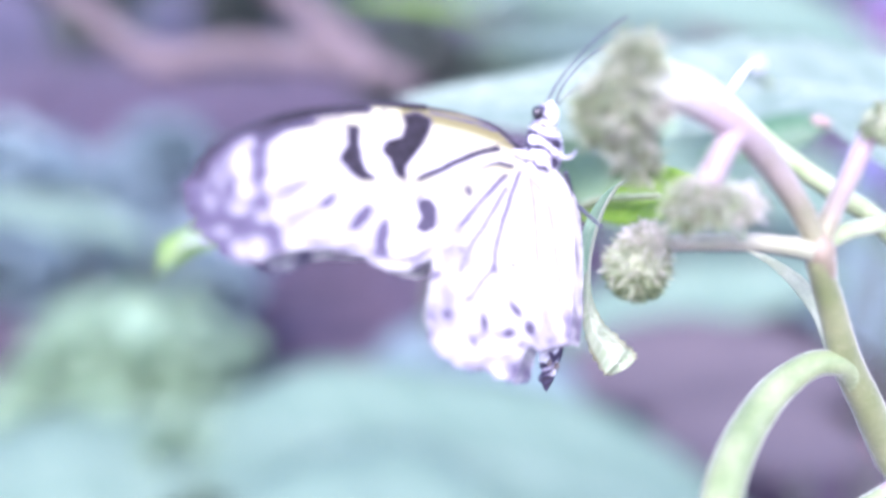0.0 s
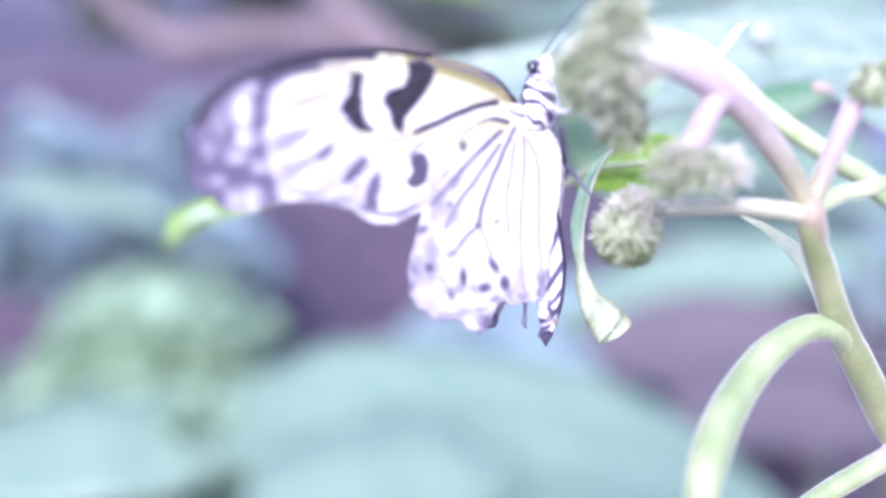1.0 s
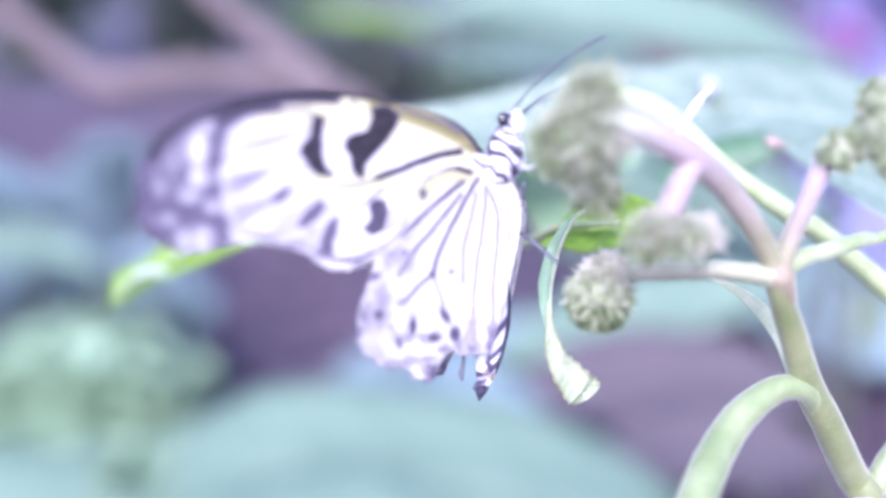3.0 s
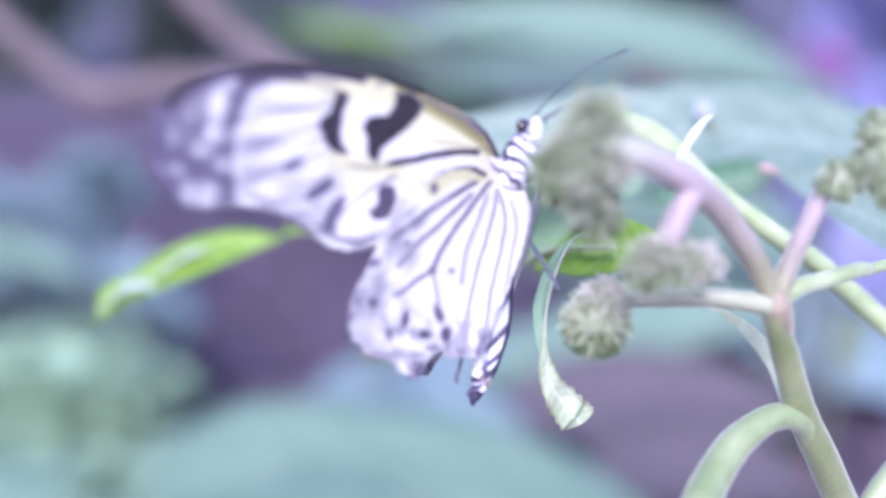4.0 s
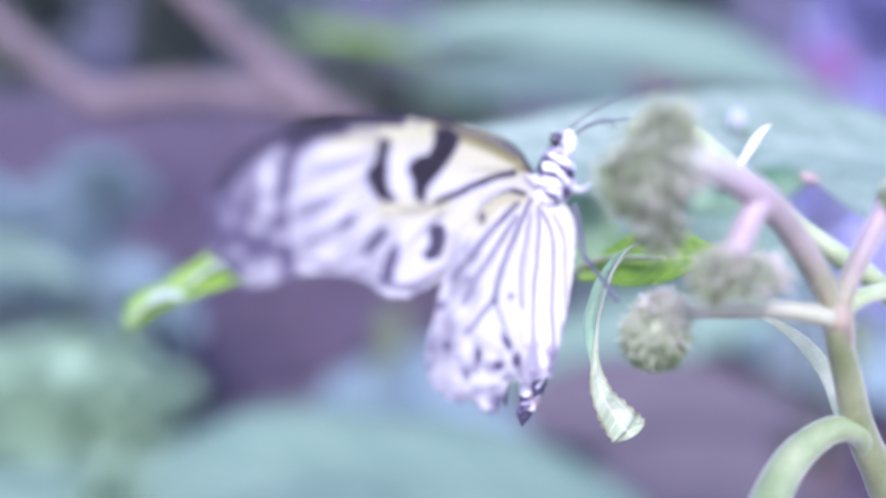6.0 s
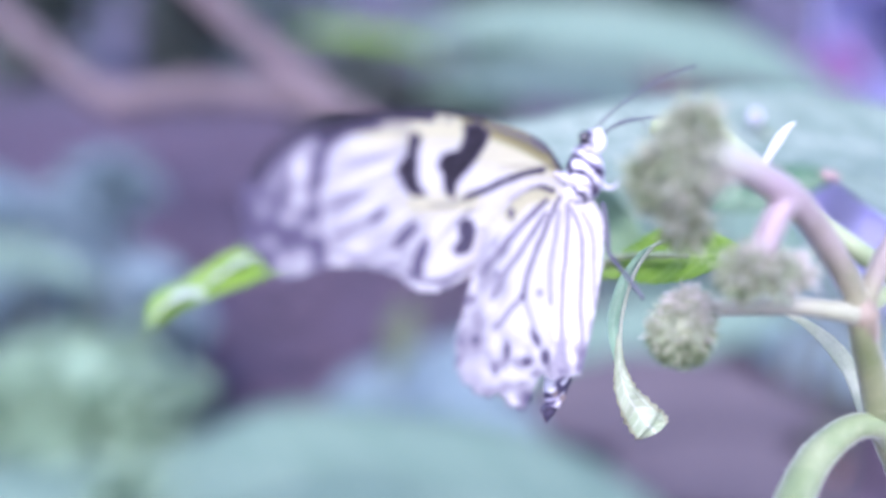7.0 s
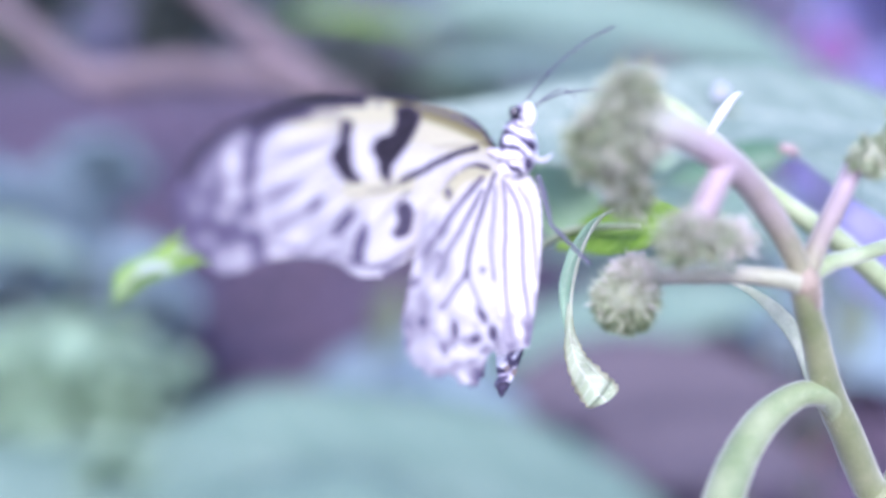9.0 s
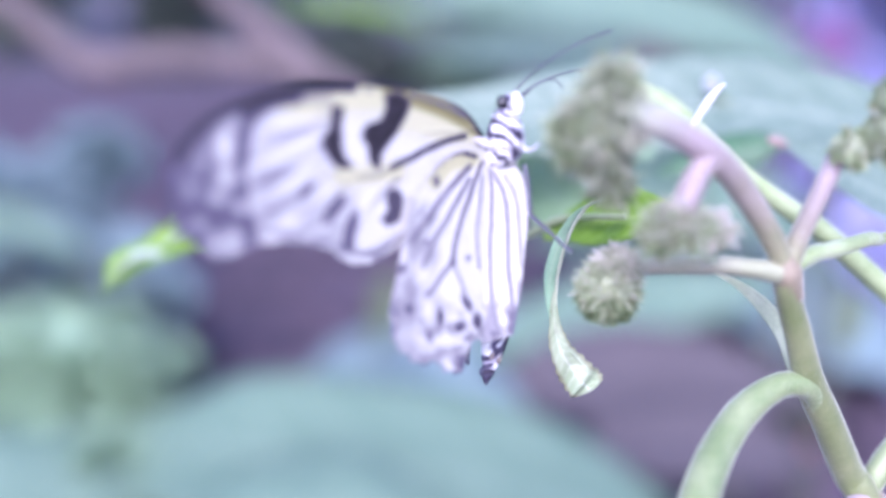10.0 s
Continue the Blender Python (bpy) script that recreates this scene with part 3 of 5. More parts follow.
# added leaf, open to the sky, covers the dark shaded soil
broad_plant([([(32.77, 84, -13.69, 0.5), (25.78, 84, -12.44, 4.2), (18.5, 85, -12.08, 5.4), (11.05, 86, -12.48, 4.6), (3.93, 87, -14.18, 0.4)], (0.1, 0.72, 0.68))], "broad mauve leaf added low in the bed to lighten shaded soil", M_MAUVEFILL, 0.12, 0.3)
broad_plant([([(-50.76, 74.0, -22.69, 0.5), (-41.7, 74.0, -20.11, 5.5), (-33.85, 75.0, -19.02, 6.2), (-27.43, 76.0, -19.85, 4.5), (-22.91, 77.0, -21.93, 0.4)], (0.1, 0.75, 0.6))], "wide blue-green leaf low beside the speckled plant", M_FRESH, 0.12, 0.4)
# another added leaf over the shaded soil in front
broad_plant([([(30.11, 76, -17.81, 0.5), (24.91, 76, -16.5, 3.8), (19.51, 77, -16.26, 4.2), (14.66, 78, -16.93, 2.8), (11.41, 78, -17.68, 0.4)], (0.1, 0.75, 0.62))], "mauve leaf added close over the soil to lighten its shade", M_MAUVEFILL, 0.12, 0.3)

# ---- the bare shrub with crossing branches ----
fork = (-8.7, 70, 11.7)
crown = (-57.56, 72, 21.45)
shrub = thing("bare_shrub", below(crown), "leafless shrub with smooth pinkish-brown branches", "shrub")
part("trunk", tube([below(crown) + (2.2,), below(crown, 18) + (1.9,), crown + (1.5,), below(crown, -12) + (1.2,)], 20, 10, 0.05), M_BARK, shrub)
part("branch", tube([below(crown, 6) + (1.2,), (-38.18, 71, 20.31) + (1.1,), (-31.81, 70, 17.11) + (1.1,), (-28.06, 70, 13.99) + (1.2,), (-25.15, 70, 12.53) + (1.35,), (-20.15, 70, 13.03) + (1.3,), (-14.32, 70, 12.82) + (1.25,), fork + (1.1,), (-5.58, 70, 10.24) + (0.6,)], 34, 10, 0.05, seed=2), M_BARK, shrub)
part("branch", tube([fork + (1.1,), (-11.82, 70, 14.2) + (1.25,), (-15.15, 70, 16.9) + (1.2,), (-18.49, 70, 20.03) + (1.1,), (-25.24, 68, 25.93) + (0.9,)], 24, 10, 0.05, seed=3), M_BARK, shrub)

# ---- the flowering plant that carries the butterfly ----
PLANT_FOOT = below((10.9, 21.2, -8.6))
plant = thing("flowering_plant", PLANT_FOOT, "pale green plant with pinkish stalks and fuzzy grey-green seed heads", "plant")
part("stem", tube([PLANT_FOOT + (0.6,), below((10.95, 21.1, -8.3), 16) + (0.5,), below((10.9, 21.05, -8.2), 5) + (0.42,), (10.82, 21.0, -8.1, 0.4), *[(10.41, 20.80, -7.19, 0.38), (9.93, 20.60, -6.35, 0.37), (9.30, 20.30, -5.34, 0.355), (9.00, 20.20, -4.94, 0.34), (8.23, 19.40, -3.74, 0.325), (7.61, 18.80, -2.78, 0.3), (7.09, 18.10, -1.71, 0.265), (6.86, 17.80, -1.26, 0.25), (6.68, 17.50, -0.822, 0.245), (6.62, 17.40, -0.528, 0.26)]], 70, 16, 0.012), M_DUSK, plant)
part("node_collar", tube([(6.82, 17.70, -1.09, 0.245), (6.69, 17.50, -0.77, 0.275), (6.62, 17.40, -0.528, 0.27), (6.56, 17.40, -0.3, 0.2)], 12, 14, 0.04), M_NODE, plant)
part("node_collar", tube([(9.41, 20.35, -5.48, 0.36), (9.52, 20.40, -5.68, 0.41), (9.58, 20.40, -5.78, 0.42), (9.73, 20.50, -6.00, 0.37)], 12, 14, 0.05), M_NODE, plant)
part("petiole_base", tube([(9.32, 20.10, -5.53, 0.2), (9.13, 20.00, -5.60, 0.235), (8.99, 20.00, -5.70, 0.235), (8.82, 19.95, -5.81, 0.2)], 14, 14, 0.05), M_PINK, plant, "pinkish swollen base of a leaf stalk")
part("side_stalk", tube([(9.54, 20.40, -5.46, 0.2), (9.71, 20.40, -5.03, 0.26), (10.13, 20.50, -4.47, 0.25), (10.81, 20.70, -3.88, 0.245), (11.88, 21.00, -3.07, 0.24), (13.44, 21.40, -1.90, 0.2)], 28, 12, 0.02), M_STEM, plant)
part("side_stalk", tube([(9.69, 20.40, -5.85, 0.24), (10.12, 20.40, -5.75, 0.27), (10.88, 20.50, -5.70, 0.265), (11.75, 20.60, -5.64, 0.26), (13.22, 20.80, -5.53, 0.22)], 20, 12, 0.02), M_STEM, plant)
part("side_stalk", tube([(9.22, 20.20, -5.63, 0.2), (8.84, 20.00, -5.80, 0.22), (8.31, 19.80, -6.04, 0.225), (7.72, 19.60, -6.32, 0.225), (6.84, 19.30, -6.79, 0.2)], 20, 12, 0.02), M_STEM, plant)
part("drooping_stalk", tube([(7.88, 19.10, -3.45, 0.16), (7.67, 18.80, -3.03, 0.22), (7.35, 18.60, -2.83, 0.245), (6.80, 18.40, -2.86, 0.265), (6.11, 18.10, -3.26, 0.315), (5.53, 17.60, -3.79, 0.335), (5.02, 16.90, -4.33, 0.35), (4.61, 16.20, -5.00, 0.34), (4.40, 15.80, -5.82, 0.26)], 44, 16, 0.012), M_STEM, plant)
part("flushed_stalk", tube([(6.6, 17.4, -0.53) + (0.2,), (6.37, 17.3, -0.07) + (0.22,), (5.93, 17, 0.52) + (0.235,), (5.34, 16.5, 1.11) + (0.245,), (4.81, 16.05, 1.46) + (0.26,), (4.26, 15.7, 1.73) + (0.25,), (3.65, 15.3, 1.94) + (0.24,), (3.09, 15, 2.11) + (0.15,)], 40, 14, 0.02), M_BLUSH, plant)
part("flushed_stalk", tube([(4.84, 16.00, 1.50, 0.19), (4.71, 15.95, 1.31, 0.21), (4.52, 15.90, 1.00, 0.215), (4.37, 15.90, 0.624, 0.21), (4.31, 15.90, 0.293, 0.13)], 24, 14, 0.02), M_PINK, plant)
part("flower_stalk", tube([(6.51, 17.35, -0.609, 0.21), (6.12, 17.40, -0.538, 0.185), (5.47, 17.50, -0.468, 0.175), (4.76, 17.55, -0.48, 0.165), (4.03, 17.55, -0.511, 0.15), (3.60, 17.50, -0.718, 0.1)], 32, 14, 0.02), M_CHALK, plant)
part("flower_stalk", tube([(6.66, 17.4, -0.49, 0.2), (6.79, 17.4, -0.09, 0.19), (6.91, 17.3, 0.28, 0.18), (7.14, 17.0, 1.0, 0.175), (7.33, 16.8, 1.57, 0.175), (7.45, 16.7, 1.53, 0.16), (7.81, 16.5, 1.8, 0.11)], 32, 14, 0.02), M_BLUSH, plant)
part("green_twig", tube([(6.78, 17.50, -0.489, 0.16), (7.24, 17.80, -0.265, 0.17), (7.86, 18.20, -0.152, 0.165), (8.67, 18.60, 0.0443, 0.155), (9.01, 18.90, 0.04, 0.13), (9.49, 19.00, 0.16, 0.1), (9.77, 19.10, 0.21, 0.03)], 28, 12, 0.03), M_PALE, plant)

for ob in list(plant.children):
    if ob.name.split(".")[0] in ("stem", "drooping_stalk", "side_stalk", "flower_stalk", "green_twig", "flushed_stalk"):
        downy("down", ob, 900, 0.0007, M_DOWN)


# fuzzy seed heads
def husks(c, r, count, seed, core):
    """Dark pointed husks bristling from the lower half of a seed head, joined in one mesh; their dark tone stands in
    for shade.
    """
    rnd = random.Random(seed)
    verts, faces = [], []
    for _ in range(count):
        d = Vector((rnd.gauss(0, 1), rnd.gauss(0, 1), -abs(rnd.gauss(1.3, 0.6)))).normalized()
        p = Vector(c) + Vector((d.x * r[0], d.y * r[1], d.z * r[2])) * 0.8
        way = (d + Vector((rnd.uniform(-0.4, 0.4), rnd.uniform(-0.4, 0.4), rnd.uniform(-0.7, 0.0)))).normalized()
        s = way.orthogonal().normalized()
        o = way.cross(s)
        l, w, k = rnd.uniform(0.17, 0.3), rnd.uniform(0.016, 0.032), len(verts)
        for f, g in ((0, 0.6), (0.45, 1.0)):
            for j in range(5):
                q = 2 * math.pi * j / 5
                verts.append((p + way * l * f + (s * math.cos(q) + o * math.sin(q)) * w * g) * CM)
        verts.append((p + way * l) * CM)
        for j in range(5):
            n = (j + 1) % 5
            faces += [(k + j, k + n, k + 5 + n, k + 5 + j), (k + 5 + j, k + 5 + n, k + 10)]
    me = bpy.data.meshes.new("husk")
    me.from_pydata(verts, [], faces)
    ob = part_of("husk", me, M_SHADEDHUSK, core)
    ob.location = (0, 0, 0)
    tagged(ob, kind="stuff")


def seed_head(clump, count, seed, husk=0, reach=1.0, tones=(), girth=1.0):
    """Rounded lumps set with many small pointed florets. clump: rows of centre and radii (cm); tones: a floret material for each lump."""
    tones = tones or (M_FLORET,)
    rnd = random.Random(seed)
    first, radii = clump[0]
    core = None
    for i, (c, r) in enumerate(clump):
        piece = lump(c, tuple(0.84 * v for v in r), 0, 0.25, seed + i, 16, 12)
        if core is None:
            core = part("seed_head", piece, M_CORE, plant, "fuzzy grey-green seed head of dry florets")
        else:
            part("seed_lobe", piece, M_CORE, core).location = (0, 0, 0)
        verts, faces = [], []
        for _ in range(count):
            d = Vector((rnd.gauss(0, 1), rnd.gauss(0, 1), rnd.gauss(0, 1))).normalized()
            p = Vector(c) + Vector((d.x * r[0], d.y * r[1], d.z * r[2])) * rnd.uniform(0.72, 0.86)
            way = (d + Vector((rnd.uniform(-0.5, 0.5), rnd.uniform(-0.5, 0.5), rnd.uniform(-0.6, 0.3)))).normalized()
            s = way.orthogonal().normalized()
            o = way.cross(s)
            l, w = rnd.uniform(0.07, 0.19) * reach * rnd.choice((0.8, 1.0, 1.0, 1.35)), rnd.uniform(0.018, 0.042) * girth
            k = len(verts)
            for j, (f, g) in enumerate(((0, 0.5), (0.5, 1.0), (0.85, 0.7))):
                for a in range(5):
                    q = 2 * math.pi * a / 5 + j * 0.4
                    verts.append((p + way * l * f + (s * math.cos(q) + o * math.sin(q)) * w * g) * CM)
            verts.append((p + way * l * 1.25) * CM)
            for j in range(2):
                for a in range(5):
                    b = (a + 1) % 5
                    faces.append((k + j * 5 + a, k + j * 5 + b, k + j * 5 + 5 + b, k + j * 5 + 5 + a))
            for a in range(5):
                faces.append((k + 10 + a, k + 10 + (a + 1) % 5, k + 15))
        me = bpy.data.meshes.new("fuzz")
        me.from_pydata(verts, [], faces)
        fl = part_of("fuzz", me, tones[min(i, len(tones) - 1)], core)
        fl.location = (0, 0, 0)
        tagged(fl, kind="stuff")
        if husk:
            husks(c, r, husk, seed + 7 + i, core)


# upper lump gets the palest florets, so its lit top is in the colour
seed_head([((3.36, 17.5, -0.92), (0.6, 0.6, 0.6)), ((3.5, 17.5, -0.52), (0.45, 0.45, 0.36))], 1300, 31, 300, 1.0, (M_PALEFLORET, M_ROSYLITFLORET), 0.62)
seed_head([((2.79, 15.4, 1.87), (0.54, 0.48, 0.44)), ((3.0, 15.1, 2.48), (0.34, 0.33, 0.32)), ((2.89, 15.2, 2.2), (0.42, 0.38, 0.34)), ((2.4, 15.5, 1.72), (0.3, 0.32, 0.34)), ((2.85, 15.9, 1.45), (0.44, 0.4, 0.38)), ((3.2, 16.4, 1.02), (0.28, 0.34, 0.42)), ((3.28, 15.5, 1.95), (0.3, 0.33, 0.4))], 480, 41, 22, 1.7, (M_PALEFLORET, M_PALEFLORET, M_PALEFLORET, M_FLORET, M_PALEFLORET, M_FLORET, M_ROSYLITFLORET), 0.72)
seed_head([((3.95, 15.9, 0.12), (0.31, 0.3, 0.29)), ((4.45, 15.9, 0.2), (0.31, 0.3, 0.28)), ((4.93, 16.1, 0.17), (0.22, 0.22, 0.2)), ((4.17, 15.9, 0.3), (0.29, 0.28, 0.26))], 340, 51, 22, 1.5, (M_FLORET, M_PALEFLORET, M_ROSYLITFLORET, M_ROSYLITFLORET), 0.72)
seed_head([((7.48, 16.60, 1.60), (0.36, 0.33, 0.34)), ((7.78, 16.50, 1.78), (0.26, 0.25, 0.27))], 240, 61, 0, 0.8)
seed_head([((8.10, 16.30, 2.43), (0.43, 0.41, 0.45)), ((8.09, 16.30, 1.97), (0.45, 0.41, 0.43)), ((8.20, 16.30, 1.54), (0.33, 0.35, 0.41))], 260, 71, 0, 0.8)

# leaves of the plant
curl = part("curled_leaf", blade([(3.41, 18.85, 0.77, 0.05), (3.05, 19.16, 0.54, 0.075), (2.74, 19.5, 0.01, 0.12), (2.54, 19.7, -0.7, 0.125), (2.54, 19.75, -1.25, 0.1), (2.6, 19.72, -1.7, 0.06), (2.65, 19.68, -2.1, 0.012)],
     (0.96, -0.1, 0.25), 50, 10, 0.25, 0.1, -4, 0.02, 0.06), M_TEAL, plant, "hanging leaf, curled along its length, teal inside with a pale rolled edge and serrated tip")
part("leaf_tip", blade([(2.6, 19.6, -1.1, 0.02), (2.6, 19.58, -1.5, 0.08), (2.63, 19.6, -1.8, 0.12), (2.68, 19.63, -2.06, 0.17), (2.8, 19.7, -2.39, 0.25), (3.01, 19.78, -2.72, 0.33), (3.21, 19.85, -2.97, 0.39), (3.33, 19.88, -3.1, 0.4), (3.41, 19.9, -3.19, 0.33)],
     (0.92, -0.25, 0.38), 26, 14, 0.3, 0.26, -10, 0.02, 0.25), M_CURL, curl, "pale serrated leaf tip").location = (0, 0, 0)
part("rolled_edge", tube([(3.41, 18.7, 0.8, 0.022), (3.14, 18.95, 0.62, 0.034), (2.87, 19.28, 0.1, 0.038), (2.68, 19.5, -0.65, 0.036), (2.64, 19.6, -1.28, 0.034), (2.68, 19.62, -1.82, 0.032), (2.84, 19.66, -2.17, 0.024), (3.11, 19.74, -2.51, 0.02), (3.46, 19.85, -2.86, 0.018), (3.62, 19.9, -3.0, 0.009)], 44, 8, 0.12), M_RIND, curl, "pale rolled leaf edge").location = (0, 0, 0)
part("leaf", blade([(5.42, 20, 0.49) + (0.08,), (4.71, 20.5, 0.5) + (0.52,), (4.11, 21.2, 0.45) + (0.7,), (3.35, 22, 0.27) + (0.44,), (2.65, 22.2, 0.01) + (0.06,)], (0, 0.5, 0.85), 24, 8, 0.3, 0.05, 0, 0.03, 0.06), M_LIME, plant, "bright green leaf behind the seed heads")
part("leaf", blade([(4.91, 26.0, -0.03, 0.08), (4.43, 28.0, 0.55, 0.8), (3.93, 30.0, 1.39, 1.15), (3.32, 32.0, 2.34, 0.95), (2.43, 33.0, 2.9, 0.1)], (0.25, 0.5, 0.8), 24, 8, 0.2, 0.05, 0, 0.03, 0.06), M_DULL, plant, "dull yellow-green leaf behind the seed heads")
part("leaf_stalk", tube([(4.2, 20.4, 0.5, 0.08), (3.51, 21.4, 0.5, 0.09), (2.93, 22, 0.43, 0.1), (2.25, 22.8, 0.07, 0.1), (1.37, 24, 0.01, 0.08), (-0.37, 25.8, 0.55, 0.06), (-2.18, 27.4, 1.16, 0.05), (-3.64, 28.1, 1.05, 0.04)], 34, 8, 0.03), M_STEM, plant)
part("leaf", blade([(-3.58, 28.1, 1.05, 0.04), (-3.99, 28.1, 1.12, 0.16), (-4.25, 28.12, 0.88) + (0.06,), (-5.34, 28.12, 0.69) + (0.42,), (-6.51, 28.12, 0.28) + (0.66,), (-7.60, 28.01, -0.15) + (0.52,), (-8.39, 27.90, -0.61) + (0.48,), (-9.06, 27.90, -1.02) + (0.62,), (-9.46, 27.90, -1.44) + (0.44,), (-9.72, 27.90, -1.78) + (0.05,)],
     (0.35, 0.2, 0.9), 26, 8, 0.45, 0.08, 25, 0.03, 0.12), M_LIME, plant, "bright green crinkled leaf on a long thin stalk")
# both folds are pale blades that imitate the leaf's highlight
part("leaf_fold", blade([(-9.66, 27.85, -1.74) + (0.03,), (-9.37, 27.85, -1.11) + (0.12,), (-8.86, 27.80, -0.61) + (0.2,), (-8.32, 27.74, -0.45) + (0.2,), (-7.92, 27.69, -0.58) + (0.06,)], (0.1, 0.75, 0.65), 20, 6, 0.2, 0.1, 0, 0.03, 0.1), M_SKYSHEEN, plant, "folded-up leaf edge with sky sheen put into its pale colour")
part("leaf_fold", blade([(-8.02, 27.85, -0.38) + (0.03,), (-7.52, 27.85, 0.05) + (0.1,), (-6.98, 27.80, 0.41) + (0.12,), (-6.34, 27.80, 0.60) + (0.04,)], (0.1, 0.75, 0.65), 16, 6, 0.2, 0.1, 0, 0.03, 0.1), M_SKYSHEEN, plant, "folded-up leaf edge with sky sheen put into its pale colour")
part("leaf", blade([(5.79, 19.23, -0.64) + (0.027,), (6.33, 19.33, -0.91) + (0.088,), (6.93, 19.54, -1.38) + (0.163,), (7.38, 19.65, -1.98) + (0.184,), (7.59, 19.75, -2.63) + (0.122,), (7.66, 19.75, -3.04) + (0.034,)], (0.8, 0.15, 0.6), 26, 8, -0.25, 0.08, 0, 0.03, 0.04), M_FOLD, plant, "pale folded leaf behind the stem")
part("bract", blade([(5.25, 17.1, -0.4) + (0.05,), (5.07, 17, -0.27) + (0.14,), (4.8, 16.9, -0.11) + (0.04,)], (0.3, 0.2, 0.9), 10, 6, 0.3), M_CURL, plant)
part("bract", blade([(3.35, 15, 1.26) + (0.04,), (3.51, 14.9, 1.38) + (0.13,), (3.64, 14.8, 1.52) + (0.03,)], (0.3, 0.2, 0.9), 10, 6, 0.3), M_SOFT, plant)
part("bud_sprig", tube([(4.86, 17.47, 2.07) + (0.053,), (5.08, 17.64, 2.37) + (0.075,), (5.29, 17.76, 2.65) + (0.083,), (5.45, 17.76, 2.85) + (0.053,), (5.58, 17.76, 2.93) + (0.015,)], 14, 8, 0.08), M_PETAL, plant, "small white bud sprig")

# a second stalk behind it
behind = thing("pale_stalked_plant", below((18.9, 23.6, -8.0)), "second plant with one long pale green stalk and a budded shoot", "plant")
part("stem", tube([below((18.9, 23.6, -8.0)) + (0.4,), below((18.8, 23.6, -7.9), 14) + (0.36,), (19.0, 23.7, -8.1, 0.32), *[(17.03, 23.6, -6.2, 0.3), (14.48, 22.8, -4.27, 0.27), (12.32, 22.0, -2.67, 0.255), (9.2, 21.6, 0.01, 0.25), (8.52, 21.5, 0.46, 0.245), (7.88, 21.5, 0.91, 0.24), (7.14, 21.6, 1.46, 0.245), (6.53, 21.7, 1.99, 0.26), (6.04, 21.8, 2.48, 0.29), (5.61, 21.9, 2.88, 0.33), (5.18, 22.0, 3.18, 0.35), (4.57, 22.2, 3.42, 0.3), (3.94, 22.4, 3.54, 0.2)]], 70, 14, 0.015), M_PALE, behind)
part("shoot", tube([(12.59, 21.70, -2.83, 0.12), (12.18, 21.60, -2.18, 0.2), (11.92, 21.50, -1.73, 0.25), (11.69, 21.45, -1.22, 0.24), (11.56, 21.40, -0.93, 0.08)], 16, 10, 0.08), M_PINK, behind, "purplish budded shoot")
part("leaf", blade([(11.77, 21.40, -1.47, 0.1), (11.58, 21.30, -0.89, 0.32), (11.51, 21.30, -0.52, 0.28), (11.45, 21.30, -0.18, 0.13), (11.43, 21.30, 0.03, 0.02)], (0.97, 0.2, 0.1), 18, 8, 0.3, 0.14), M_CURL, behind)
part("leaf", blade([(12.10, 21.50, -1.73, 0.08), (12.20, 21.40, -1.27, 0.22), (12.29, 21.40, -0.83, 0.18), (12.33, 21.40, -0.51, 0.02)], (0.8, 0.5, 0.2), 14, 8, 0.3, 0.14), M_SOFT, behind)


# ---- the butterfly ----
MM = 0.001
butterfly = tagged(new("butterfly"), "white butterfly with black-veined and spotted wings, clinging to a seed head", "butterfly")
butterfly.empty_display_size = 0.01


def line_distance(u, v, rows):
    """How far the places u, v lie from a smooth line through rows of u, v."""
    p = spline(rows, 14)
    best = np.full(u.shape, 1e9)
    for a, b in zip(p, p[1:]):
        d = b - a
        k = np.clip(((u - a[0]) * d[0] + (v - a[1]) * d[1]) / (d @ d + 1e-12), 0, 1)
        best = np.minimum(best, np.hypot(u - a[0] - k * d[0], v - a[1] - k * d[1]))
    return best


def soft_step(a, b, x):
    k = np.clip((x - a) / (b - a), 0, 1)
    return k * k * (3 - 2 * k)


def blot(u, v, cu, cv, ru, rv, turn):
    """1 in a tilted oval patch, fading at its edge."""
    c, s = math.cos(radians(turn)), math.sin(radians(turn))
    x, y = (u - cu) * c + (v - cv) * s, -(u - cu) * s + (v - cv) * c
    return 1 - soft_step(0.65, 1.15, np.hypot(x / ru, y / rv))


SLANT = 0.78


def ripple(u, v, freq, seed):
    """Smooth unrepeating noise, about -1 to 1."""
    rnd = random.Random(seed)
    out = np.zeros(u.shape)
    for _ in range(7):
        a, f, p = rnd.uniform(0, 6.28), freq * rnd.uniform(0.5, 1.5), rnd.uniform(0, 6.28)
        out += np.sin(f * (u * math.cos(a) + v * math.sin(a)) + p)
    return out / 3.0


